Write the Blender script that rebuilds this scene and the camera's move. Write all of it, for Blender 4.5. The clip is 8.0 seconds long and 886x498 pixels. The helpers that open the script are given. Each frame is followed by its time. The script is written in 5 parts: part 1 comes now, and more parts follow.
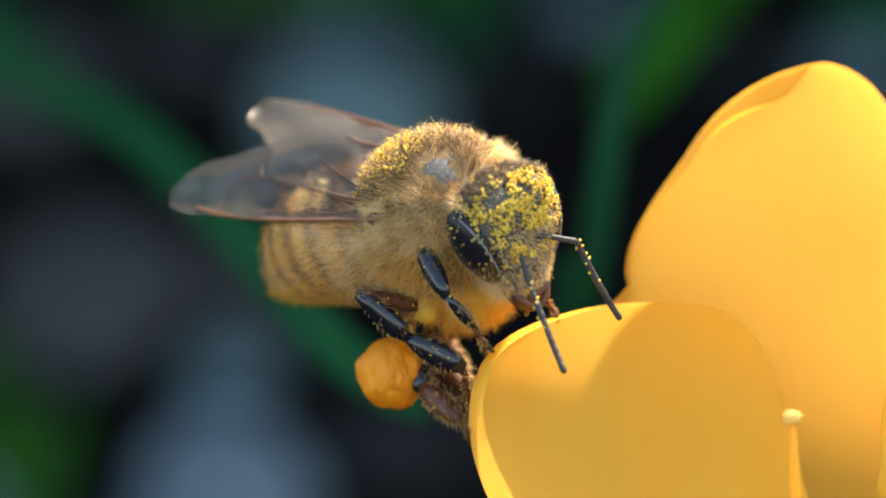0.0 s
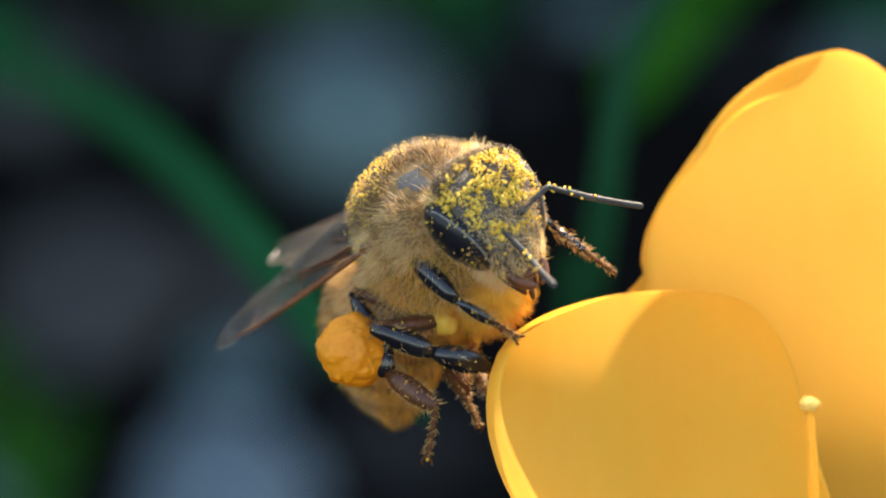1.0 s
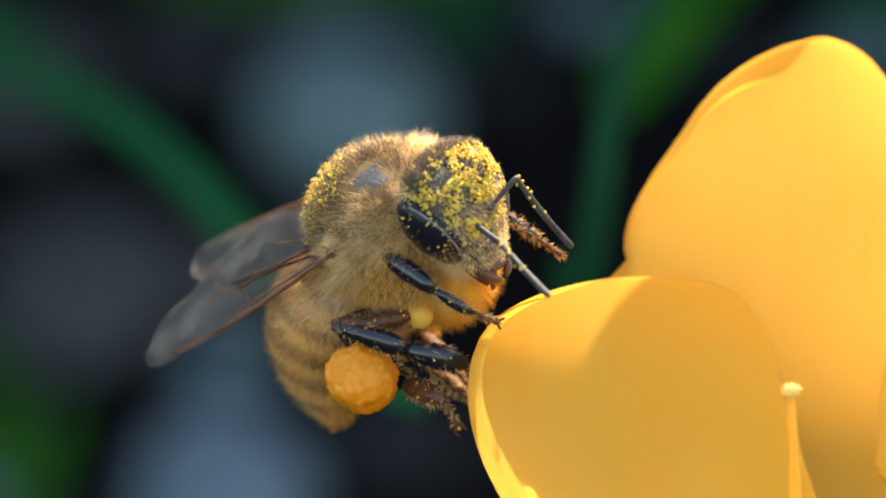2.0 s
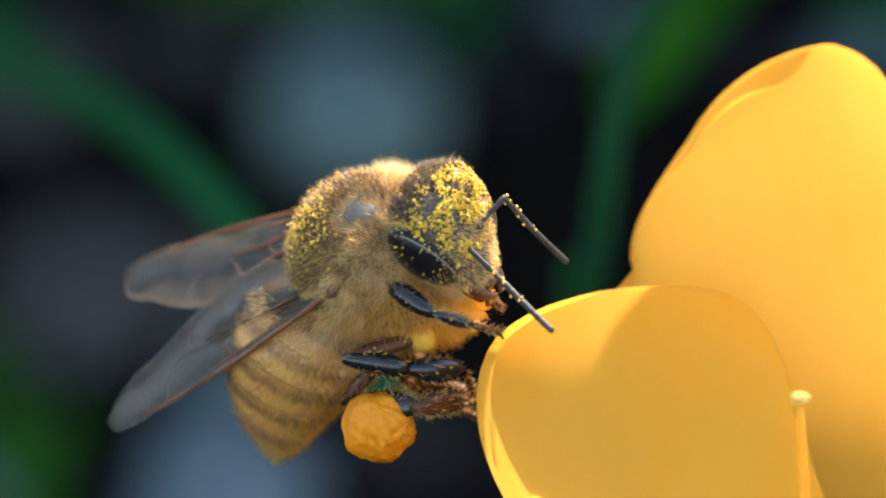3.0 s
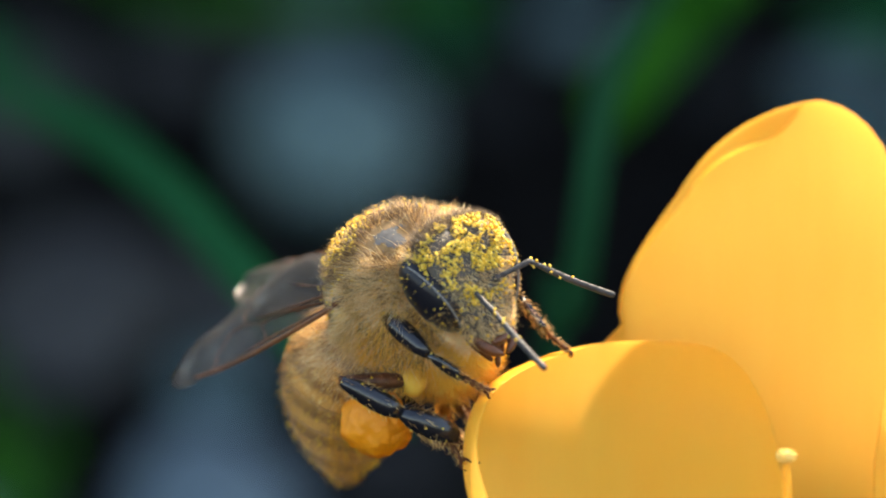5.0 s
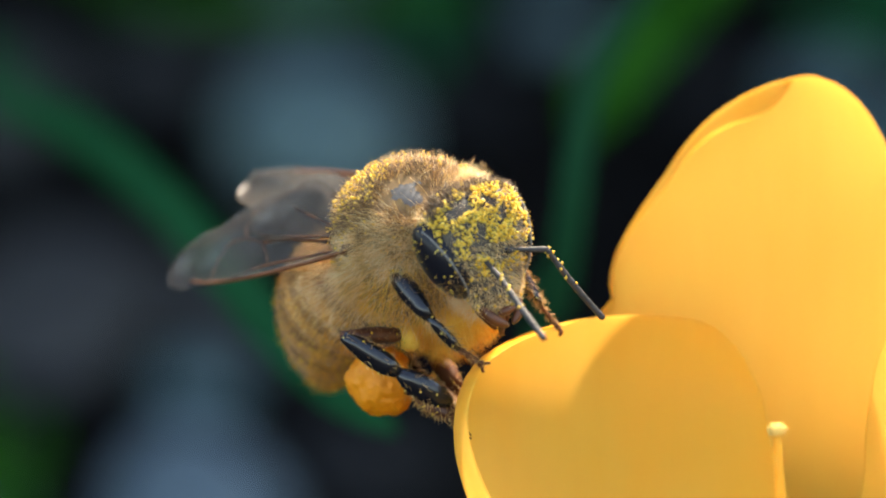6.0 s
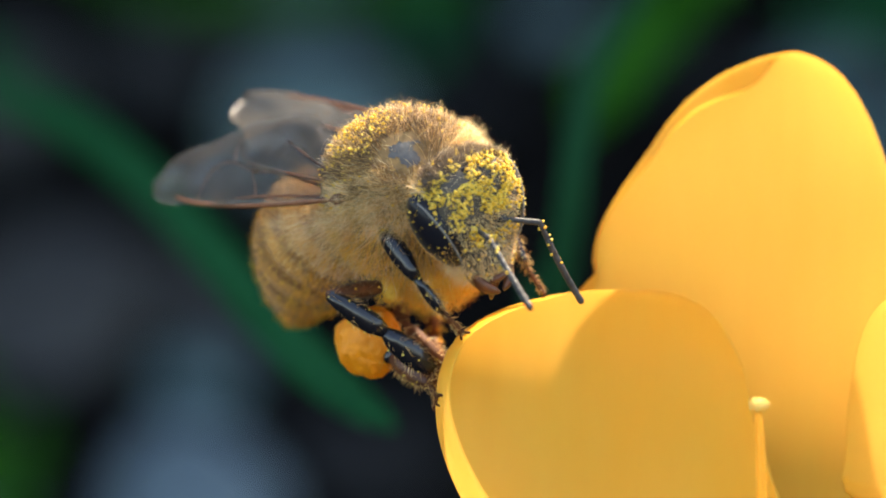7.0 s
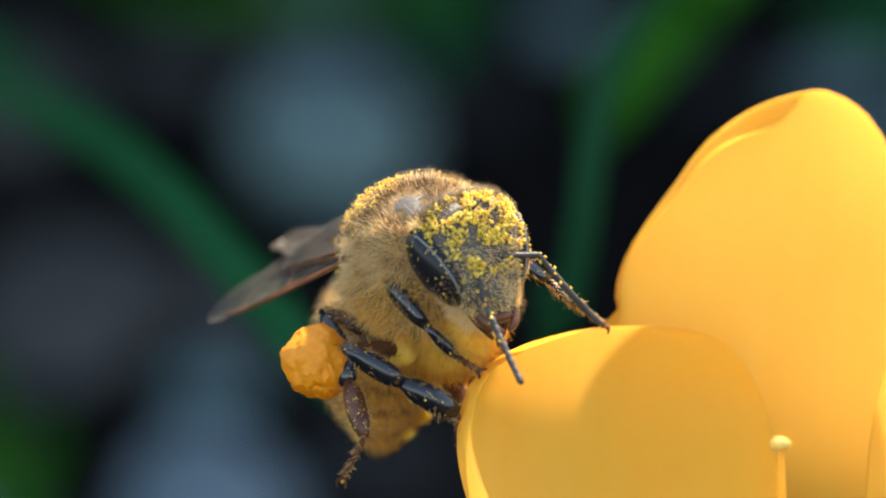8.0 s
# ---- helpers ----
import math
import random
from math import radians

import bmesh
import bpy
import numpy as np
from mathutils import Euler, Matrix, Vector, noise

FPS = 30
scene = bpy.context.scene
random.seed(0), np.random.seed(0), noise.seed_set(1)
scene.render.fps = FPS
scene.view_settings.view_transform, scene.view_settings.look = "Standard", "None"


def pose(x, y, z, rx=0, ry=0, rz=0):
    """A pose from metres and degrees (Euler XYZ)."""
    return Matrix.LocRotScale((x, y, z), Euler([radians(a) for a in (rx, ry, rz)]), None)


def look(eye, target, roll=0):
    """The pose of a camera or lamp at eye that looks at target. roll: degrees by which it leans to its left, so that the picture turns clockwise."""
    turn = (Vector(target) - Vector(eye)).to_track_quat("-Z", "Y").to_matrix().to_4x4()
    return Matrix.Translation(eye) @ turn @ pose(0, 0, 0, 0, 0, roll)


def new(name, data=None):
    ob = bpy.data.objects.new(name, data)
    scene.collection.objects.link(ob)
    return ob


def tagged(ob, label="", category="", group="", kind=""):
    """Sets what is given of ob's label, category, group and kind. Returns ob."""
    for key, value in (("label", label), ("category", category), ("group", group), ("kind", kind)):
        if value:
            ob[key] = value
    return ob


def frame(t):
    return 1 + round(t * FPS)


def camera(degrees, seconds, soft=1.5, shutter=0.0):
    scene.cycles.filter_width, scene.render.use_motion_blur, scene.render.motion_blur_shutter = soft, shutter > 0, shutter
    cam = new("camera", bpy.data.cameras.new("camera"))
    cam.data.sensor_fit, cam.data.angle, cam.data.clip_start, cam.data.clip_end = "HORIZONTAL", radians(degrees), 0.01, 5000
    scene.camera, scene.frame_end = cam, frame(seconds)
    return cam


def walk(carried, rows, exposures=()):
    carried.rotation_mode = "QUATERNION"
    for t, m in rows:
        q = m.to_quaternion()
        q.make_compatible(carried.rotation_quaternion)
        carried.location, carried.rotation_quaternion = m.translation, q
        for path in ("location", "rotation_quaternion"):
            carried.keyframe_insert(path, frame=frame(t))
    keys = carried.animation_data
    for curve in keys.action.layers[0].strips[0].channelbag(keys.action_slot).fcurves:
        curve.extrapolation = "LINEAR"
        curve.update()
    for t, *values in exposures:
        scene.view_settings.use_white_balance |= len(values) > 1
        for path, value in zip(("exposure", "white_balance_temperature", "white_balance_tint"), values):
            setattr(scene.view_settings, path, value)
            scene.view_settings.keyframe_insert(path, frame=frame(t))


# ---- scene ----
# One millimetre. The subject is a bee of about 13 mm on a crocus 80 mm high.
MM = 0.001
TILT = radians(20)
MIDDLE = Vector((0, 0, 0.075))
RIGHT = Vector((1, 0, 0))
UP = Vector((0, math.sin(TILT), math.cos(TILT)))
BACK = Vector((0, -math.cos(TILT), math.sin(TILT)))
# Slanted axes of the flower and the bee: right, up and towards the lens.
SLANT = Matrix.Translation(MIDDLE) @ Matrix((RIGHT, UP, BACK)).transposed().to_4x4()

# ---- camera ----
cam = camera(7.10, 8.0, soft=1.9, shutter=0.35)
cam.data.dof.use_dof = True
cam.data.dof.focus_distance = 0.1985
cam.data.dof.aperture_fstop = 52
EYE = MIDDLE + BACK * 0.2
AIM = [  # seconds, millimetres by which the camera aims to the right and up of the middle
    (0, -0.00, 0.00), (0.5, -0.06, 0.00), (1, -0.09, -0.08), (1.2, -0.08, -0.08), (2.3, 0.09, -0.13), (2.5, 0.08, -0.13), (3, -0.06, -0.13), (3.5, -0.19, 0.00), (4, -0.16, 0.00), (4.5, -0.13, -0.08), (5, 0.40, 0.40), (5.2, 0.44, 0.40), (6.3, 0.95, 0.41), (6.5, 0.95, 0.40), (7, 0.90, 0.28), (7.5, 0.40, 0.44), (8, 0.51, 0.44),
]
walk(cam, [(t, look(EYE, MIDDLE + (RIGHT * x + UP * y) * MM)) for t, x, y in AIM], exposures=[(0, 2.25, 7800, 10), (8, 2.25, 7800, 10)])

# ---- light ----
SUN_WAY = Vector((0.30, 0.675, 0.665)).normalized()   # towards the sun
world = bpy.data.worlds.new("sky")
scene.world = world
world.use_nodes = True
sky = world.node_tree.nodes.new("ShaderNodeTexSky")
sky.sky_type = "NISHITA"
sky.sun_disc = False
sky.sun_elevation = math.asin(SUN_WAY.z)
sky.sun_rotation = math.atan2(SUN_WAY.x, SUN_WAY.y)
background = world.node_tree.nodes["Background"]
background.inputs["Strength"].default_value = 0.15
world.node_tree.links.new(sky.outputs["Color"], background.inputs["Color"])
sun = new("sun", bpy.data.lights.new("sun", "SUN"))
sun.data.energy = 4.0
sun.data.angle = radians(0.53)
sun.data.color = (1.0, 0.94, 0.84)
sun.matrix_world = look(SUN_WAY * 2, (0, 0, 0))


# ---- materials ----
def material(name, dark, light, rough=0.5, grain=2500, bump=0.2, depth=0.03, through_light=0.0, clear=1.0,
             coat=0.0, island=0.0, spec=0.5, stretch=(1, 1, 1), sheen=0.0, inner=None):
    """Two scales of noise between two colours, with relief; through_light: the share that shines through, in the
    colour inner where that differs."""
    m = bpy.data.materials.new(name)
    m.use_nodes = True
    n, link = m.node_tree.nodes, m.node_tree.links.new
    n.clear()
    out = n.new("ShaderNodeOutputMaterial")
    skin = n.new("ShaderNodeBsdfPrincipled")
    place = n.new("ShaderNodeTexCoord")
    scale = n.new("ShaderNodeMapping")
    scale.inputs["Scale"].default_value = stretch
    link(place.outputs["Object"], scale.inputs["Vector"])
    fine, wide = n.new("ShaderNodeTexNoise"), n.new("ShaderNodeTexNoise")
    for tex, s, d in ((fine, grain, 4), (wide, grain * 0.13, 3)):
        tex.inputs["Scale"].default_value = s
        tex.inputs["Detail"].default_value = d
        link(scale.outputs["Vector"], tex.inputs["Vector"])
    add = n.new("ShaderNodeMath")
    add.operation = "MULTIPLY_ADD"
    add.inputs[1].default_value, add.inputs[2].default_value = 0.5, 0.0
    link(fine.outputs["Fac"], add.inputs[0])
    both = n.new("ShaderNodeMath")
    both.operation = "MULTIPLY_ADD"
    both.inputs[1].default_value = 0.5
    link(wide.outputs["Fac"], both.inputs[0])
    link(add.outputs[0], both.inputs[2])
    level = both.outputs[0]
    if island:
        geo = n.new("ShaderNodeNewGeometry")
        mixed = n.new("ShaderNodeMix")
        mixed.inputs["Factor"].default_value = island
        link(level, mixed.inputs[2])
        link(geo.outputs["Random Per Island"], mixed.inputs[3])
        level = mixed.outputs[0]
    ramp = n.new("ShaderNodeValToRGB")
    ramp.color_ramp.elements[0].position, ramp.color_ramp.elements[1].position = 0.3, 0.7
    ramp.color_ramp.elements[0].color, ramp.color_ramp.elements[1].color = (*dark, 1), (*light, 1)
    link(level, ramp.inputs["Fac"])
    link(ramp.outputs["Color"], skin.inputs["Base Color"])
    skin.inputs["Roughness"].default_value = rough
    skin.inputs["Specular IOR Level"].default_value = spec
    skin.inputs["Coat Weight"].default_value = coat
    skin.inputs["Coat Roughness"].default_value = 0.12
    skin.inputs["Sheen Weight"].default_value = sheen
    if bump:
        relief = n.new("ShaderNodeBump")
        relief.inputs["Strength"].default_value = bump
        relief.inputs["Distance"].default_value = depth * MM
        link(fine.outputs["Fac"], relief.inputs["Height"])
        link(relief.outputs["Normal"], skin.inputs["Normal"])
    last = skin.outputs[0]
    if through_light:
        glow = n.new("ShaderNodeBsdfTranslucent")
        if inner:
            glow.inputs["Color"].default_value = (*inner, 1)
        else:
            link(ramp.outputs["Color"], glow.inputs["Color"])
        mix = n.new("ShaderNodeMixShader")
        mix.inputs[0].default_value = through_light
        link(last, mix.inputs[1])
        link(glow.outputs[0], mix.inputs[2])
        last = mix.outputs[0]
    if clear < 1:
        clean = n.new("ShaderNodeBsdfTransparent")
        mix = n.new("ShaderNodeMixShader")
        mix.inputs[0].default_value = clear
        link(clean.outputs[0], mix.inputs[1])
        link(last, mix.inputs[2])
        last = mix.outputs[0]
    link(last, out.inputs["Surface"])
    return m


def banded(name, pale, dark, first, step):
    """Rings along x, pale in front and dark at the rear edge of each, softened by noise."""
    m = material(name, dark, pale, rough=0.42, grain=3500, bump=0.25, depth=0.03, sheen=0.1)
    n, link = m.node_tree.nodes, m.node_tree.links.new
    place = next(x for x in n if x.bl_idname == "ShaderNodeTexCoord")
    ramp = next(x for x in n if x.bl_idname == "ShaderNodeValToRGB")
    noise_tex = n.new("ShaderNodeTexNoise")
    noise_tex.inputs["Scale"].default_value = 1500
    noise_tex.inputs["Detail"].default_value = 4
    axis = n.new("ShaderNodeSeparateXYZ")
    link(place.outputs["Object"], axis.inputs[0])
    part_way = n.new("ShaderNodeMath")
    part_way.operation = "MULTIPLY_ADD"
    part_way.inputs[1].default_value, part_way.inputs[2].default_value = 1 / (step * MM), -first / step
    link(axis.outputs["X"], part_way.inputs[0])
    rough_edge = n.new("ShaderNodeMath")
    rough_edge.operation = "MULTIPLY_ADD"
    rough_edge.inputs[1].default_value = 1.0
    link(noise_tex.outputs["Fac"], rough_edge.inputs[0])
    link(part_way.outputs[0], rough_edge.inputs[2])
    cycle = n.new("ShaderNodeMath")
    cycle.operation = "FRACT"
    link(rough_edge.outputs[0], cycle.inputs[0])
    r = ramp.color_ramp
    r.elements[0].position, r.elements[0].color = 0.0, (*dark, 1)
    r.elements[1].position, r.elements[1].color = 1.0, (*dark, 1)
    for at, col in ((0.12, pale), (0.5, pale), (0.78, tuple(0.5 * (a + b) for a, b in zip(pale, dark)))):
        r.elements.new(at).color = (*col, 1)
    link(cycle.outputs[0], ramp.inputs["Fac"])
    return m


M = {
    "petal": material("crocus_petal", (0.86, 0.47, 0.04), (0.93, 0.58, 0.075), rough=0.45, grain=500, bump=0.05, depth=0.05,
                      through_light=0.55, stretch=(3.0, 0.5, 1.0), spec=0.18, inner=(0.85, 0.615, 0.28)),
    "style": material("style", (0.80, 0.44, 0.05), (0.86, 0.51, 0.075), rough=0.6, through_light=0.4, spec=0.1),
    "stigma": material("stigma", (0.86, 0.58, 0.13), (0.93, 0.70, 0.24), rough=0.8, grain=9000, bump=0.6, depth=0.05, through_light=0.3, spec=0.1),
    "tube": material("flower_tube", (0.45, 0.34, 0.10), (0.62, 0.52, 0.25), rough=0.5),
    "black": material("black_chitin", (0.004, 0.004, 0.007), (0.012, 0.011, 0.013), rough=0.24, grain=5000, bump=0.15, depth=0.02, spec=0.5),
    "brown": material("brown_chitin", (0.035, 0.010, 0.004), (0.14, 0.042, 0.013), spec=0.35, rough=0.42, grain=3000, bump=0.15),
    "foot": material("foot_chitin", (0.055, 0.018, 0.006), (0.17, 0.062, 0.02), rough=0.65, spec=0.15, grain=3000, bump=0.25, through_light=0.15),
    "antenna": material("antenna_chitin", (0.020, 0.018, 0.018), (0.065, 0.058, 0.054), rough=0.55, grain=9000, bump=0.35, depth=0.03, spec=0.2),
    "head": material("head_chitin", (0.022, 0.018, 0.014), (0.085, 0.066, 0.045), rough=0.6, grain=5000, bump=0.3, depth=0.02),
    "eye": material("compound_eye", (0.004, 0.006, 0.012), (0.014, 0.011, 0.012), rough=0.3, grain=16000, bump=0.12, depth=0.012, spec=0.22),
    "margin": material("pale_margin", (0.10, 0.09, 0.08), (0.22, 0.20, 0.17), rough=0.55, grain=5000, bump=0.3, depth=0.02),
    "thorax": material("thorax_chitin", (0.12, 0.065, 0.024), (0.32, 0.18, 0.06), rough=0.85, grain=4000, bump=0.4, depth=0.03),
    "scutum": material("scutum_plate", (0.042, 0.038, 0.034), (0.12, 0.108, 0.094), rough=0.5, grain=7000, bump=0.5, depth=0.02, spec=0.4),
    "abdomen": banded("abdomen_bands", (0.52, 0.25, 0.06), (0.17, 0.065, 0.018), 0.2, 0.98),
    "fuzz": material("golden_fuzz", (0.50, 0.26, 0.065), (0.95, 0.64, 0.26), rough=0.55, grain=900, bump=0, through_light=0.35, island=0.7),
    "pale_fuzz": material("pale_fuzz", (0.94, 0.65, 0.31), (1.0, 0.87, 0.56), rough=0.4, grain=900, bump=0, through_light=0.5, island=0.7),
    # belly_fuzz and belly: pollen yellow, warmed to paint in light bounced off the petals
    "belly_fuzz": material("petal_glow_belly_fuzz", (0.92, 0.46, 0.035), (1.0, 0.70, 0.14), rough=0.45, grain=900, bump=0, through_light=0.55, island=0.7),
    "belly": material("dusted_petal_glow_belly", (0.84, 0.44, 0.04), (0.97, 0.62, 0.10), rough=0.7, grain=2500, bump=0.3, depth=0.04, through_light=0.3),
    "dark_fuzz": material("dark_fuzz", (0.05, 0.030, 0.015), (0.27, 0.165, 0.08), rough=0.45, grain=900, bump=0, through_light=0.15, island=0.7),
    "pollen": material("pollen_grains", (0.84, 0.52, 0.04), (0.95, 0.70, 0.13), rough=0.75, grain=3000, bump=0, through_light=0.2, island=0.6),
    "load": material("pollen_load", (0.76, 0.225, 0.004), (0.90, 0.31, 0.006), rough=0.6, grain=6000, bump=0.5, depth=0.04, through_light=0.2),
    "membrane": material("wing_membrane", (0.045, 0.040, 0.036), (0.15, 0.13, 0.11), rough=0.28, grain=1800, bump=0.9, depth=0.08, clear=0.46,
                         through_light=0.12, spec=0.5),
    "vein": material("wing_vein", (0.09, 0.026, 0.010), (0.22, 0.08, 0.03), rough=0.4, grain=3000, bump=0.1),
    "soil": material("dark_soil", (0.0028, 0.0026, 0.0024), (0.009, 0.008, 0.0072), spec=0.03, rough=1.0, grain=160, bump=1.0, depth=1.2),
    "slate": material("grey_pebble", (0.046, 0.092, 0.094), (0.088, 0.134, 0.132), spec=0.2, rough=0.8, grain=300, bump=0.4, depth=0.3),
    "pale_slate": material("pale_pebble", (0.055, 0.090, 0.105), (0.100, 0.130, 0.145), spec=0.2, rough=0.8, grain=300, bump=0.4, depth=0.3),
    "brown_stone": material("brown_pebble", (0.019, 0.020, 0.020), (0.038, 0.038, 0.036), spec=0.2, rough=0.8, grain=300, bump=0.4, depth=0.3),
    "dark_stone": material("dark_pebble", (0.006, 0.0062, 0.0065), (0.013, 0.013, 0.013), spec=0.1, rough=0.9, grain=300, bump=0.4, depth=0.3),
    "leaf": material("grass_leaf", (0.007, 0.074, 0.027), (0.010, 0.100, 0.036), spec=0.02, rough=0.95, grain=300, bump=0.2, depth=0.1,
                     through_light=0.45, stretch=(4, 4, 0.4)),
    "stem_leaf": material("upright_leaf", (0.007, 0.046, 0.019), (0.011, 0.062, 0.025), spec=0.02, rough=0.95, grain=300, bump=0.2, depth=0.1,
                          through_light=0.35, stretch=(4, 4, 0.4)),
    "bright_leaf": material("young_leaf", (0.010, 0.061, 0.006), (0.015, 0.085, 0.008), spec=0.02, rough=0.95, grain=300, bump=0.2, depth=0.1,
                            through_light=0.25, stretch=(4, 4, 0.4)),
}


# ---- shapes, in millimetres ----
def solid(name, geo, mat):
    verts, faces = geo
    data = bpy.data.meshes.new(name)
    data.from_pydata([tuple(float(c) * MM for c in v) for v in verts], [], faces)
    data.materials.append(mat)
    data.polygons.foreach_set("use_smooth", [True] * len(data.polygons))
    data.update()
    return data


def part(name, geo, mat, parent, label="", m=None):
    ob = new(name, solid(name, geo, mat))
    ob.parent = parent
    if m is not None:
        ob.matrix_basis = m
    return tagged(ob, label)


def join(*geos):
    verts, faces = [], []
    for v, f in geos:
        k = len(verts)
        verts.extend(v)
        faces.extend(tuple(i + k for i in face) for face in f)
    return verts, faces


def moved(geo, m):
    return [m @ Vector(v) for v in geo[0]], geo[1]


def rings(loops, close=True):
    """A skin through loops of equally many points, with closed ends."""
    verts, faces, k = [], [], len(loops[0])
    for loop in loops:
        verts.extend(loop)
    for i in range(len(loops) - 1):
        for j in range(k):
            a, b = i * k + j, i * k + (j + 1) % k
            faces.append((a, b, b + k, a + k))
    if close:
        for base, flip in ((0, True), ((len(loops) - 1) * k, False)):
            middle = sum((Vector(verts[base + j]) for j in range(k)), Vector()) / k
            c = len(verts)
            verts.append(middle)
            for j in range(k):
                tri = (base + j, base + (j + 1) % k, c)
                faces.append(tri[::-1] if flip else tri)
    return verts, faces


def tube(path, sizes, sides=10, side_on=Vector((0, 0, 1)), close=True):
    """A limb along a path; sizes: its half widths across and along side_on, point by point."""
    path = [Vector(p) for p in path]
    loops = []
    for i, p in enumerate(path):
        d = (path[min(i + 1, len(path) - 1)] - path[max(i - 1, 0)]).normalized()
        a = d.cross(side_on)
        a = a.normalized() if a.length > 1e-4 else d.orthogonal().normalized()
        b = a.cross(d).normalized()
        w, h = sizes[i] if isinstance(sizes[i], tuple) else (sizes[i], sizes[i])
        loops.append([p + a * w * math.cos(2 * math.pi * j / sides) + b * h * math.sin(2 * math.pi * j / sides) for j in range(sides)])
    return rings(loops, close)


def ball(middle, radii, across=24, along=16, shape=None):
    """An ellipsoid, changed point by point by shape(unit vector) -> factor."""
    loops = []
    for i in range(1, along):
        lat = math.pi * i / along
        loop = []
        for j in range(across):
            lon = 2 * math.pi * j / across
            n = Vector((math.cos(lat), math.sin(lat) * math.cos(lon), math.sin(lat) * math.sin(lon)))
            k = shape(n) if shape else 1.0
            loop.append(Vector(middle) + Vector((n.x * radii[0], n.y * radii[1], n.z * radii[2])) * k)
        loops.append(loop)
    return rings(loops)


def curve_points(points, count):
    """A smooth line through points."""
    points = [Vector(p) for p in points]
    out = []
    for i in range(count):
        f = i / (count - 1) * (len(points) - 1)
        k = min(int(f), len(points) - 2)
        f -= k
        p0, p1, p2, p3 = points[max(k - 1, 0)], points[k], points[k + 1], points[min(k + 2, len(points) - 1)]
        out.append(0.5 * (2 * p1 + (p2 - p0) * f + (2 * p0 - 5 * p1 + 4 * p2 - p3) * f * f + (3 * p1 - p0 - 3 * p2 + p3) * f ** 3))
    return out


def spots(geo, count, rng, keep=None):
    """Random places on a skin with the outward direction there; keep(place, normal) -> share kept."""
    verts, faces = geo
    v = np.array([tuple(p) for p in verts])
    tris = []
    for f in faces:
        tris.append(f[:3])
        if len(f) == 4:
            tris.append((f[0], f[2], f[3]))
    tris = np.array(tris)
    a, b, c = v[tris[:, 0]], v[tris[:, 1]], v[tris[:, 2]]
    n = np.cross(b - a, c - a)
    area = np.linalg.norm(n, axis=1)
    n = n / (area[:, None] + 1e-12)
    middle = v.mean(axis=0)
    flip = np.sign(((a + b + c) / 3 - middle) @ np.ones(3) * 0 + np.einsum("ij,ij->i", n, (a + b + c) / 3 - middle))
    n = n * flip[:, None]
    out, tries = [], 0
    while len(out) < count and tries < 12:
        tries += 1
        pick = rng.choice(len(tris), count, p=area / area.sum())
        r1, r2 = np.sqrt(rng.random(count)), rng.random(count)
        p = a[pick] * (1 - r1)[:, None] + b[pick] * (r1 * (1 - r2))[:, None] + c[pick] * (r1 * r2)[:, None]
        chance = rng.random(count)
        for i in range(count):
            if keep is None or chance[i] < keep(p[i], n[pick[i]]):
                out.append((p[i], n[pick[i]]))
                if len(out) == count:
                    break
    return out


def hairs(places, rng, length, flow=(0, 0, 0), thick=0.011, wild=0.35, droop=0.25):
    """Fine tapered hairs; length: two numbers or a function of the place."""
    verts, faces = [], []
    flow = np.array(flow, float)
    for p, n in places:
        lo, hi = length(p) if callable(length) else length
        size = lo + (hi - lo) * rng.random()
        tuft = np.array(noise.noise_vector(Vector(p) * 3.1)) * 0.8
        d = n + flow + tuft + wild * rng.normal(size=3)
        d /= np.linalg.norm(d) + 1e-9
        bend = droop * (flow + 0.5 * rng.normal(size=3))
        s = np.cross(d, rng.normal(size=3))
        s /= np.linalg.norm(s) + 1e-9
        u = np.cross(d, s)
        k = len(verts)
        p0 = p - n * 0.03
        p1 = p + d * size * 0.55 + bend * size * 0.12
        p2 = p + d * size + bend * size * 0.5
        for q, w in ((p0, thick), (p1, thick * 0.8)):
            for ang in (0, 2.094, 4.189):
                verts.append(q + (s * math.cos(ang) + u * math.sin(ang)) * w)
        verts.append(p2)
        for j in range(3):
            i = (j + 1) % 3
            faces.append((k + j, k + i, k + 3 + i, k + 3 + j))
            faces.append((k + 3 + j, k + 3 + i, k + 6))
    return verts, faces


def grains(places, rng, size=(0.03, 0.06), lift=0.0):
    """Small lumpy grains, eight-sided, on the places given."""
    verts, faces = [], []
    for p, n in places:
        r = size[0] + (size[1] - size[0]) * rng.random()
        q = p + n * (r * 0.5 + lift * rng.random())
        k = len(verts)
        basis = rng.normal(size=(3, 3))
        basis, _ = np.linalg.qr(basis)
        for axis in range(3):
            for sgn in (1, -1):
                verts.append(q + basis[axis] * sgn * r * (0.8 + 0.4 * rng.random()))
        handed = np.linalg.det(basis) < 0
        for x in (0, 1):
            for yv in (2, 3):
                for z in (4, 5):
                    tri = (k + x, k + yv, k + z)
                    faces.append(tri[::-1] if ((x + yv + z) % 2 == 1) != handed else tri)
    return verts, faces


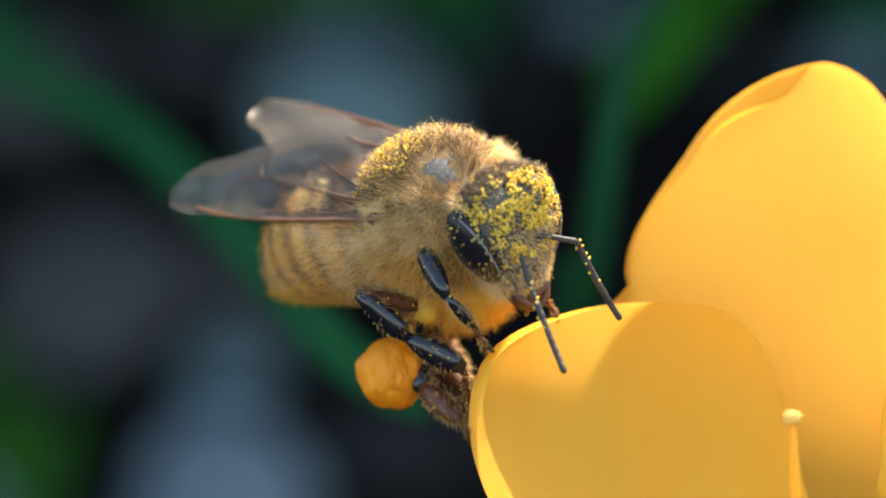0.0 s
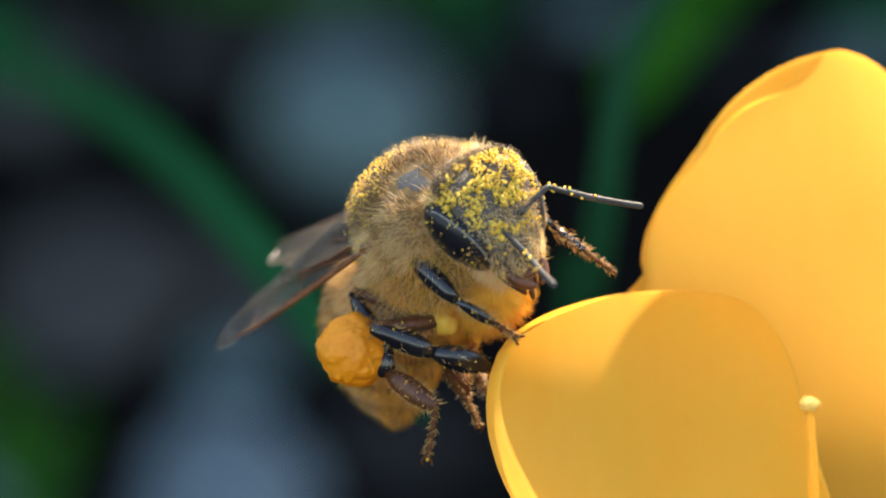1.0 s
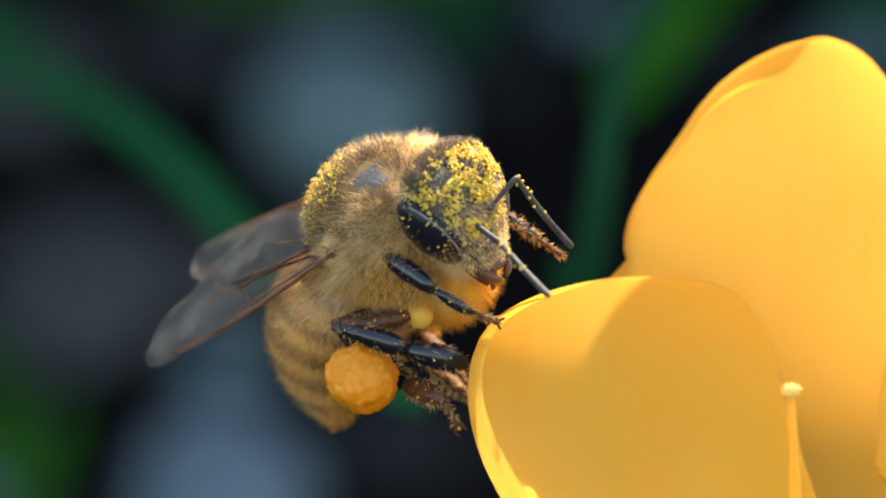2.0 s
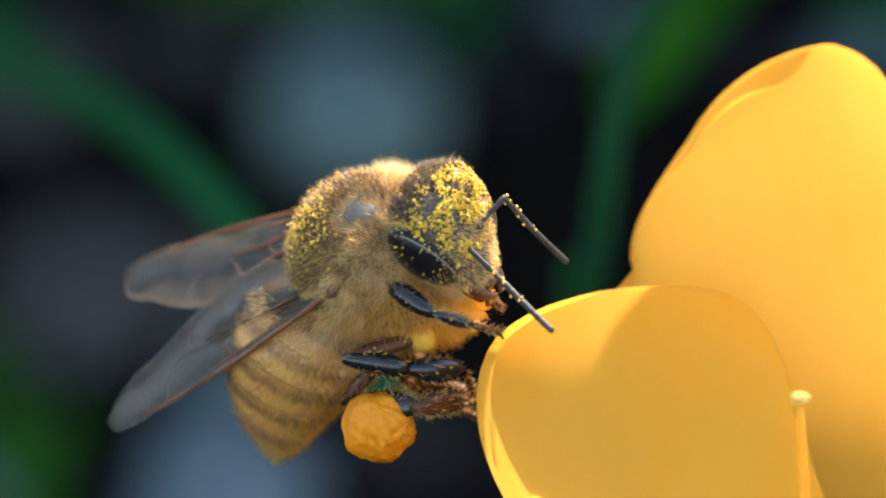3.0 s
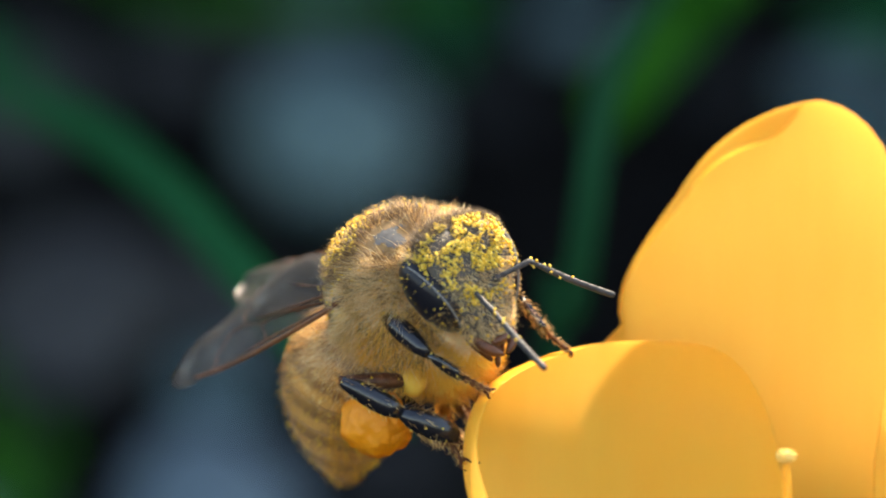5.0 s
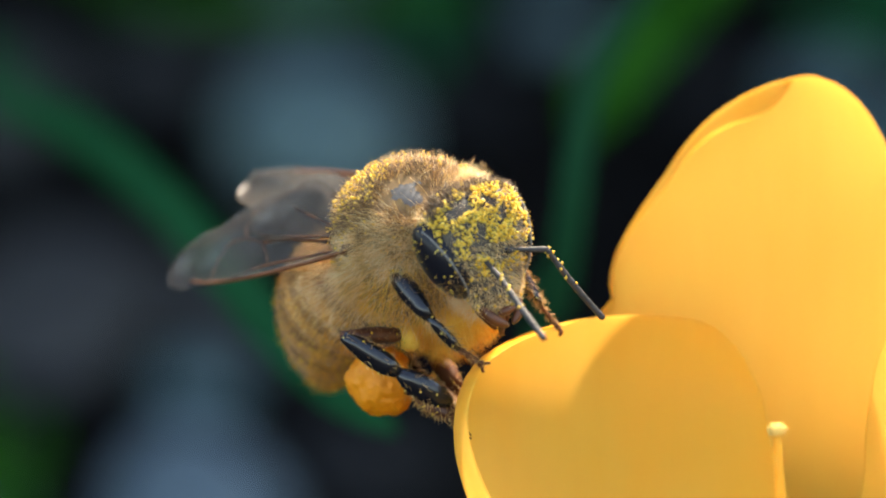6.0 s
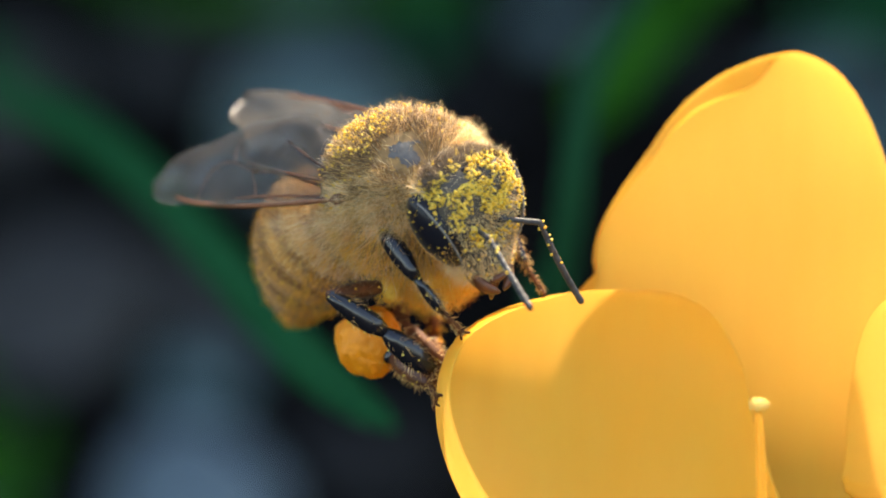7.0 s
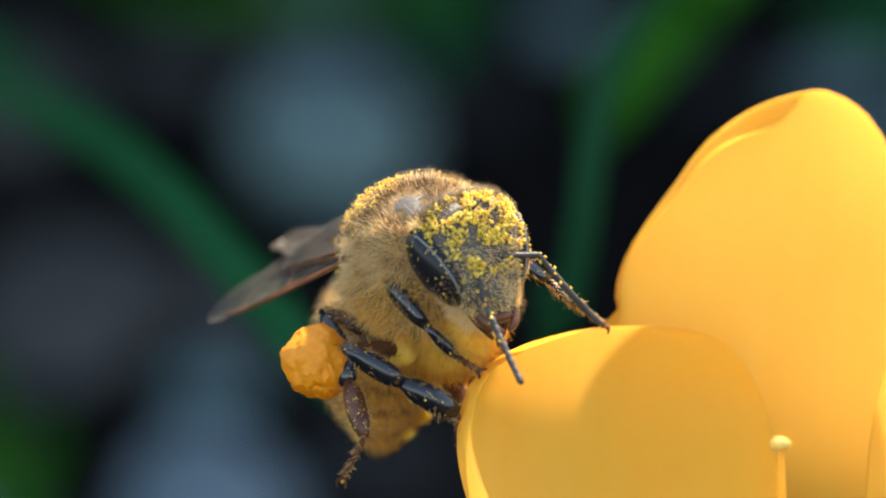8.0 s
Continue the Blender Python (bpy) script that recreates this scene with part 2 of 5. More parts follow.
# ---- the ground ----
def ground():
    rng = np.random.default_rng(4)
    fine = np.arange(-0.36, 0.361, 0.006)
    far = np.array([0.4, 0.5, 0.7, 1.1, 2, 4, 9, 20, 50, 120, 300])
    axis = np.concatenate([-far[::-1], fine, far])
    k = len(axis)
    verts, faces = [], []
    for yv in axis:
        for xv in axis:
            p = Vector((xv, yv + 0.15, 0))
            near = max(0.0, 1 - (p - Vector((0, 0.15, 0))).length / 0.5)
            rise = (noise.noise(p * 60) * 2.2 + noise.noise(p * 150) * 1.6 + noise.noise(p * 400) * 0.8) * near
            verts.append((xv / MM, (yv + 0.15) / MM, rise - 1.0))
    for i in range(k - 1):
        for j in range(k - 1):
            a = i * k + j
            faces.append((a, a + 1, a + k + 1, a + k))
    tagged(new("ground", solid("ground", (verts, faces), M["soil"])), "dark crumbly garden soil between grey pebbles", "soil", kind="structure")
    # loose crumbs on the soil
    places = []
    for _ in range(2600):
        places.append((np.array([rng.uniform(-80, 80), rng.uniform(60, 330), rng.uniform(-1.0, 1.0)]), np.array([0, 0, 1.0])))
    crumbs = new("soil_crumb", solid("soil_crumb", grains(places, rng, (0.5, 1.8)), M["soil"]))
    tagged(crumbs, "dark loose crumbs of soil on the ground", "soil crumbs", kind="stuff")


def unseen_wall():
    """A low wall of rough blocks behind the bed, out of view, added to keep the sun off the soil in front of it."""
    rng = np.random.default_rng(21)
    wall = new("wall_unseen_shade")
    tagged(wall, "unseen low wall of rough grey stone, added to shade the bed", "wall", kind="structure")
    shapes = []
    for k in range(5):
        corners = [Vector((sx * 48, sy * 40, sz * 26)) + Vector(rng.normal(size=3)) * 2.0 for sx in (-1, 1) for sy in (-1, 1) for sz in (-1, 1)]
        bm = bmesh.new()
        vs = [bm.verts.new(c * MM) for c in corners]
        bmesh.ops.convex_hull(bm, input=vs)
        bmesh.ops.bevel(bm, geom=list(bm.edges), offset=5 * MM, segments=2, affect="EDGES")
        data = bpy.data.meshes.new("block")
        bm.to_mesh(data)
        bm.free()
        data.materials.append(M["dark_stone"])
        shapes.append(data)
    for row in range(8):
        for col in range(12):
            ob = new("block", shapes[(row * 5 + col * 3) % 5])
            ob.parent = wall
            ob.matrix_basis = pose((-540 + col * 98 + (row % 2) * 49) * MM, 0.41, (24 + row * 53) * MM, 0, 0, 180 * (col % 2))


def pebble(seed, size, flat, mat):
    def lump(n):
        v = n * 1.1 + Vector((seed * 3.7, seed * 1.3, seed * 2.1))
        return 1 + 0.22 * noise.noise(v) + 0.08 * noise.noise(v * 2.7)
    return ball((0, 0, 0), (size, size * 1.7, size * flat), 22, 14, lump)


def pebbles():
    # x and y on the ground, half size in mm, height ratio, kind
    for i, (x, y, size, flat, kind) in enumerate((
            (-5.6, 223.0, 5.4, 0.75, "slate"), (-11.9, 163.5, 5.0, 0.45, "pale_slate"), (-20.2, 193.4, 6.1, 0.45, "brown_stone"),
            (-15.7, 238.9, 3.4, 0.45, "brown_stone"), (26.5, 235.6, 3.4, 0.45, "slate"), (-23.2, 165.9, 3.0, 0.45, "slate"),
            (9.4, 249.5, 2.9, 0.45, "slate"), (3.4, 234.8, 3.5, 0.45, "dark_stone"), (-25.5, 232.3, 5.3, 0.45, "brown_stone"),
            (-11.8, 195.8, 3.6, 0.45, "brown_stone"), (-8.8, 244.8, 2.9, 0.45, "brown_stone"), (18.3, 235.9, 3.6, 0.45, "dark_stone"),
            (-11.8, 184.1, 2.7, 0.45, "slate"), (-28.0, 175.7, 5.3, 0.45, "brown_stone"), (31.3, 217.5, 5.1, 0.45, "slate"),
            (-6.1, 254.4, 4.4, 0.45, "slate"), (-2.6, 171.4, 4.6, 0.45, "dark_stone"))):
        ob = new("pebble", solid("pebble", pebble(i + 1, size, flat, kind), M[kind]))
        ob.matrix_basis = pose(x * MM, y * MM, size * flat * 0.6 * MM, 6 * math.sin(i), 7 * math.cos(2 * i), 9 * math.sin(3 * i))
        tagged(ob, "smooth blue-grey pebble lying on dark soil" if "slate" in kind else "dull brown-grey stone half sunk in dark soil",
               "pebble", "pebbles on the soil")


def blade(points, width, fold=0.18, mat="leaf", name="grass_blade", label="long dark green grass blade arching over the soil"):
    """A leaf along points in the slanted axes; it tapers to both ends and is folded along its midrib."""
    count = 26
    line = curve_points(points, count)
    loops = []
    for i, p in enumerate(line):
        f = i / (count - 1)
        d = (line[min(i + 1, count - 1)] - line[max(i - 1, 0)]).normalized()
        a = d.cross(Vector((0, 0.15, 1))).normalized()
        b = a.cross(d).normalized()
        w = width * min(1.0, 0.55 + f * 1.6) * max(0.06, min(1.0, (1 - f) * 5.5)) ** 0.6
        th = 0.12 + 0.1 * (1 - f)
        keel = -fold * w
        loops.append([p - a * w, p - a * w * 0.5 + b * (keel * 0.6 + th), p + b * (keel + th), p + a * w * 0.5 + b * (keel * 0.6 + th),
                      p + a * w, p + a * w * 0.5 + b * (keel * 0.6 - th), p + b * (keel - th * 1.5), p - a * w * 0.5 + b * (keel * 0.6 - th)])
    ob = new(name, solid(name, rings(loops), M[mat]))
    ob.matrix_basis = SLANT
    ridge = [loop[6] for loop in loops[1:-1]]
    part("midrib", tube(ridge, [0.05 + 0.10 * width * (1 - i / len(ridge)) for i in range(len(ridge))], 6), M[mat], ob)
    return tagged(ob, label, "leaf" if name != "grass_blade" else "grass", "leaves of grass")


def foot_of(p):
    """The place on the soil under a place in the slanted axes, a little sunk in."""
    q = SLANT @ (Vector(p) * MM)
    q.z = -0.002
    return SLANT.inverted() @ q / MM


def greenery():
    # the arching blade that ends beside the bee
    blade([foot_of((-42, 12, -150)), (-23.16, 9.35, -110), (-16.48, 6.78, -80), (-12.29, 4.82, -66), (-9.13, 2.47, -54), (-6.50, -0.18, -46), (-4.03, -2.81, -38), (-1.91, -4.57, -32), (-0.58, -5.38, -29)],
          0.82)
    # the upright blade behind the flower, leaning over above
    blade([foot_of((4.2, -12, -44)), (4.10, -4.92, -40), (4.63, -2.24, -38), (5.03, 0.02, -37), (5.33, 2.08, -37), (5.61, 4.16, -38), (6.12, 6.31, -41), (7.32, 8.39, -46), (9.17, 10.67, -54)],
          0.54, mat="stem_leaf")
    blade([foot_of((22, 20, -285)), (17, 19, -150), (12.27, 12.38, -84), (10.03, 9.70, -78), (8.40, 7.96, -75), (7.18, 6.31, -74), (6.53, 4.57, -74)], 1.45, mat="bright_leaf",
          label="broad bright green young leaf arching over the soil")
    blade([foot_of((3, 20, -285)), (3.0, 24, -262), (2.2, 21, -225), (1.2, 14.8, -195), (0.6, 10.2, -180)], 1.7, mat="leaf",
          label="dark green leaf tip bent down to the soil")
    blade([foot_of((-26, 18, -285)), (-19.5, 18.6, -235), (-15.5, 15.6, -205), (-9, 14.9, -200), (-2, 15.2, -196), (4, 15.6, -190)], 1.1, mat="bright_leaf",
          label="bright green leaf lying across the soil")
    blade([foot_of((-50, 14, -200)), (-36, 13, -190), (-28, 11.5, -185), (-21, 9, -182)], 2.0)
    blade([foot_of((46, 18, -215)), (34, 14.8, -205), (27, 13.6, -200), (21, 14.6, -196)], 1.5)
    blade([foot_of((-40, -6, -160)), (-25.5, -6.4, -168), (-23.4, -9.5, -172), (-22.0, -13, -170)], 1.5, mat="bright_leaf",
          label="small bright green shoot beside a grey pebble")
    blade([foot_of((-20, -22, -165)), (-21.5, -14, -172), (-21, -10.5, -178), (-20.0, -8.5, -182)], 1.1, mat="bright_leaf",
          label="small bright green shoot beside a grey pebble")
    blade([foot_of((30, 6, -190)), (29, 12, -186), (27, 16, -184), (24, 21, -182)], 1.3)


# ---- the crocus ----
CUP = Vector((9.4, -12.5, 3.2))
STAND = foot_of(CUP)


def petal(axis, left, right, side, depth, turn_left, turn_right, round_top=0.4, neck=0.3, fold=None, ripple=0.05, seed=0, square=2.3):
    """A spoon-shaped petal: axis from base to tip, half widths to either side, how deep it is and how far its rims turn in."""
    rows, cols = 64, 72
    line = curve_points(axis, rows)
    side = Vector(side).normalized()
    top, under = [], []
    for i, p in enumerate(line):
        f = i / (rows - 1)
        f = 1 - (1 - f) ** 1.6
        g = f * (rows - 1)
        k = min(int(g), rows - 2)
        p = line[k].lerp(line[k + 1], g - k)
        d = (line[min(k + 12, rows - 1)] - line[max(k - 12, 0)]).normalized()
        a = (side - d * side.dot(d)).normalized()
        b = a.cross(d).normalized()
        wide = neck + (1 - neck) * math.sin(math.pi / 2 * min(1.0, f / (1 - round_top))) ** 1.2
        if f > 1 - round_top:
            wide = max(0.0, 1 - ((f - 1 + round_top) / round_top) ** square) ** (1 / square)
        row_t, row_u = [], []
        for j in range(cols + 1):
            s = -1 + 2 * j / cols
            turn = turn_left if s < 0 else turn_right
            h = left if s < 0 else right
            ang = s * radians(turn)
            x = h * wide * math.sin(ang) / math.sin(radians(min(turn, 90)))
            z = depth * wide * (1 - math.cos(ang))
            z += ripple * noise.noise(Vector((s * 2.3, f * 4.0, seed))) * (0.3 + abs(s)) * wide
            q = p + a * x + b * z
            lift = 0.0
            if fold:
                q, lift = fold(q, s, f, a, b, d)
            th = 0.03 + 0.05 * (1 - f) + 0.02 * (1 - abs(s))
            row_t.append(q + b * th * (1 - 2 * lift))
            row_u.append(q - b * th * (1 - 2 * lift))
        top.append(row_t)
        under.append(row_u)
    n = cols + 1
    verts = [v for r in top for v in r] + [v for r in under for v in r]
    off, faces = rows * n, []
    for i in range(rows - 1):
        for j in range(cols):
            a = i * n + j
            faces.append((a, a + 1, a + n + 1, a + n))
            faces.append((off + a, off + a + n, off + a + n + 1, off + a + 1))
        for a, flip in ((i * n, False), (i * n + cols, True)):
            quad = (a, a + n, off + a + n, off + a)
            faces.append(quad[::-1] if flip else quad)
    for j in range(cols):
        a = (rows - 1) * n + j
        faces.append((a, a + 1, off + a + 1, off + a))
    return verts, faces


def crocus():
    flower = new("crocus_flower")
    tagged(flower, "open golden yellow crocus flower standing on its pale tube", "flower")
    home = Matrix.Translation(-STAND * MM)

    def rolled(q, s, f, a, b, d):
        # one shoulder is lower; the margin of the other is rolled over towards the inside, along an arc
        drop = max(0.0, min(1.0, (s + 0.7) / 1.3))
        q = q - d * 0.8 * max(0.0, (f - 0.5) / 0.5) ** 2 * drop * drop * (3 - 2 * drop)
        heart, reach, bend = Vector((11.5, 0.2, 0)), 5.1, 0.09
        out = Vector((q.x - heart.x, q.y - heart.y, 0))
        low = max(0.0, min(1.0, (3.0 - q.y) / 4.0))
        over = out.length - reach - 1.2 * low * low * (3 - 2 * low)
        if over > 0 and q.y > -1.3:
            out.normalize()
            ang = min(over / bend, math.pi)
            rest = max(0.0, over - bend * math.pi)
            # the flap is broadest near its end and thins out down the margin
            turn = math.degrees(math.atan2(out.y, out.x))
            broad = float(np.interp(turn, (101, 104, 108, 113, 119, 126, 135, 147, 165), (0.02, 0.22, 0.48, 0.66, 0.66, 0.50, 0.33, 0.18, 0.08)))
            rest = broad * math.tanh(rest / broad)
            q = q - out * over + out * (bend * math.sin(ang) - rest) + b * bend * (1 - math.cos(ang))
            return q, min(1.0, ang / math.pi)
        return q, 0.0

    tall = petal([CUP, (9.2, -9.5, -1.2), (9.1, -5.7, -3.9), (9.2, -0.62, -5.0), (9.9, 2.9, -5.2), (10.1, 6.3, -5.0)], 4.36, 4.80, (1, 0, 0.04),
                 2.0, 80, 80, 0.55, 0.5, rolled, 0.10, 3, 2.1)
    part("petal", tall, M["petal"], flower, "tall golden petal with a rolled-over margin", home)
    spoon = petal([CUP, (6.7, -9.8, 0.9), (5.1, -6.8, -0.9), (4.7, -4.0, -1.9), (4.5, -1.6, -1.6)], 5.1, 4.6, (0.94, 0, -0.34),
                  2.3, 104, 75, 0.5, 0.75, None, 0.10, 8, 3.0)
    part("petal", spoon, M["petal"], flower, "cupped golden petal with the bee on its rim", home)
    third = petal([CUP, (14.6, -10.6, 1.4), (16.3, -7.6, 0.9), (16.6, -4.4, 0.7), (16.2, -0.9, 0.5)], 4.8, 4.6, (0.8, 0, 0.6),
                  1.0, 72, 90, 0.42, 0.7, None, 0.10, 5, 3.2)
    part("petal", third, M["petal"], flower, "golden petal closing the cup", home)
    stalk = tube(curve_points([CUP + Vector((0, 0.5, 0)), (9.7, -9.5, 4.6), (9.62, -7.0, 5.4), (9.5, -4.75, 5.6)], 12), [0.19 - 0.008 * i for i in range(12)], 12)
    part("style", stalk, M["style"], flower, "slender yellow style", home)
    rng = np.random.default_rng(9)
    frill = ball((9.5, -4.58, 5.6), (0.27, 0.30, 0.22), 28, 18, lambda n: (1 + 0.22 * noise.noise(n * 3.1)) * (0.55 + 0.45 * (1 - abs(n.y)) if n.y > 0 else 1 - 0.35 * n.y * n.y - 0.35 * abs(n.y) * abs(n.x)))
    frill = join(frill, grains(spots(frill, 90, rng), rng, (0.02, 0.05)))
    part("stigma", frill, M["stigma"], flower, "cream coloured frilled stigma", home)
    down = foot_of(CUP) - CUP
    neck = [CUP + Vector((0, 0.6, 0)) + down * (i / 12) * 1.02 for i in range(13)]
    part("flower_tube", tube(neck, [1.5, 1.25, 1.1] + [1.05] * 10, 14), M["tube"], flower, "pale upright flower tube", home)
    return flower


# ---- the bee: x forward, y to its left, z up, in mm ----
NECK = Vector((2.07, -0.03, -0.17))
FACE = Vector((0.75, 0, -0.2))
WAIST = Vector((-1.7, 0.15, -0.38))
WING_ROOT = Vector((0.1, 2.1, 0.83))
FORE_HIP, MID_HIP, HIND_HIP = Vector((1.22, 1.88, -0.26)), Vector((-0.02, 1.6, -2.03)), Vector((-1.0, 0.9, -1.75))
FORE_JOINTS, MID_JOINTS, HIND_JOINTS = (1.65, 1.25, 0.9), (2.3, 1.88, 1.82, 1.15), (2.4, 2.7, 1.85, 1.5)


def thorax(bee):
    rng = np.random.default_rng(11)

    def shape(n):
        return 1 + 0.04 * n.z + 0.42 * max(0.0, -n.z) ** 2 - 0.05 * max(0.0, n.x) ** 2 + 0.02 * noise.noise(n * 3)
    skin = ball((0.2, 0, 0.28), (2.12, 2.20, 2.0), 44, 30, shape)
    body = part("thorax", skin, M["thorax"], bee, "dark thorax under dense golden fuzz")
    bare = Vector((0.72, -0.28, 0.64)).normalized()
    plate = ball((0.2, 0, 0.28), (2.145, 2.225, 2.025), 130, 100, shape)
    keepv = [i for i, v in enumerate(plate[0]) if Vector(v).normalized().dot(bare) > 0.982 + 0.02 * noise.noise(Vector(v) * 3.1)]
    allow = set(keepv)
    part("scutum", (plate[0], [f for f in plate[1] if all(i in allow for i in f)]), M["scutum"], body, "shiny grey bare patch of the back")

    def off_bare(p):
        return Vector(p).normalized().dot(bare)

    def cover(p, n):
        c = off_bare(p)
        if (Vector(p) - Vector((WING_ROOT.x, math.copysign(WING_ROOT.y, p[1]), WING_ROOT.z))).length < 0.5:
            return 0.0
        return max(0.01, min(1.0, (0.972 - c) / 0.05))

    def hair_size(p, lo, hi):
        if off_bare(p) > 0.986:
            return 0.08, 0.2
        if off_bare(p) > 0.88:
            return (0.35, 0.7) if p[0] > 1.35 else (0.2, 0.45)
        if p[0] < 0.4 and abs(p[1]) > 1.1 and 0.3 < p[2] < 1.5:
            return 0.1, 0.3
        if p[2] > 1.0:
            return lo * 0.7, hi * 0.72
        return lo, hi

    def gold(p, n):
        if p[0] > 1.1 and p[2] < 0.9:
            return 0.25
        if p[0] < 0.35 and -0.6 < p[2] < 1.1:
            return 0.35 * cover(p, n)
        if p[2] > 1.2 or (p[0] > 0.6 and p[2] > 0.7):
            return 0.13 * cover(p, n)
        if p[2] < 0.0:
            return 0.07
        return cover(p, n)

    def under(p, n):
        return 1.0 if p[2] < 0.0 else (0.3 if p[2] < 0.5 else 0.0)

    def collar(p, n):
        if off_bare(p) > 0.93:
            return 0.02
        if p[0] > 0.9 and -0.3 < p[2] < 1.25 and abs(p[1]) > 0.5:
            return 1.0
        return 1.0 if 0.1 < p[2] < 1.2 and p[0] < 0.6 else 0.04

    part("fuzz", hairs(spots(skin, 14000, rng, gold), rng, lambda p: hair_size(p, 0.28, 0.66), (-0.4, 0, 0.1), thick=0.0054), M["fuzz"], body,
         "dense golden brown fuzz")
    part("fuzz", hairs(spots(skin, 11500, rng, lambda p, n: (0.0 if p[2] < -0.2 else 1.0) * (1.0 if off_bare(p) > 0.85 or p[2] > 1.2 or (p[0] > 0.7 and p[2] > 0.7) or noise.noise(Vector(p) * 1.3 + Vector((2, 5, 1))) > 0.1 else 0.15) * cover(p, n)), rng, lambda p: hair_size(p, 0.2, 0.45), (-0.35, 0, 0.1), thick=0.0056), M["dark_fuzz"], body,
         "dark brown under-fuzz")
    part("fuzz", hairs(spots(skin, 11100, rng, collar), rng, lambda p: hair_size(p, 0.34, 0.85), (-0.25, 0, -0.1), thick=0.0054), M["pale_fuzz"], body,
         "pale fuzz of collar and flanks")
    part("fuzz", hairs(spots(skin, 10500, rng, under), rng, (0.2, 0.48), (-0.2, 0, -0.4), thick=0.0054), M["belly_fuzz"], body, "belly fuzz, yellowed with painted petal glow")

    def dusted(p, n):
        c = off_bare(p)
        if c > 0.93:
            return 0.0
        if p[2] < 0.1:
            return 0.02
        return (0.13 if p[2] > 0.9 else 0.08) + (0.9 if (Vector(p) - Vector((0.2, -0.75, 2.0))).length < 0.9 else 0.0)
    part("pollen_dust", grains(spots(skin, 720, rng, dusted), rng, (0.022, 0.05), 0.34), M["pollen"], body, "yellow pollen grains caught in the fuzz")
    # the orange here carries the petals' reflected light as well as pollen
    chest = ball((0.25, 0, -1.75), (1.7, 1.3, 1.5), 32, 22, lambda n: 1 + 0.08 * noise.noise(n * 2.4))
    low = part("sternum", chest, M["belly"], body, "orange underside of the chest, pollen stain and painted petal glow")
    part("fuzz", hairs(spots(chest, 4300, rng, lambda p, n: 1.0 if n[2] < 0.3 else 0.2), rng, (0.15, 0.45), (-0.1, 0, -0.3), thick=0.0056), M["belly_fuzz"], low,
         "underside fuzz, golden with painted petal glow")
    for hip, out in ((FORE_HIP, 0.27), (MID_HIP, 0.42), (HIND_HIP, 0.48)):
        for sgn in (1, -1):
            knob = ball((hip.x, sgn * (hip.y - 0.1), hip.z - 0.05), (out, out, out * 1.1), 18, 12, lambda n: 1 + 0.1 * noise.noise(n * 2))
            base = part("coxa", knob, M["brown" if out < 0.3 else "belly"], body, "hairy orange-brown leg base")
            part("fuzz", hairs(spots(knob, 260, rng), rng, (0.12, 0.36), (0, 0, -0.2), thick=0.0056), M["belly_fuzz"], base)
    return body


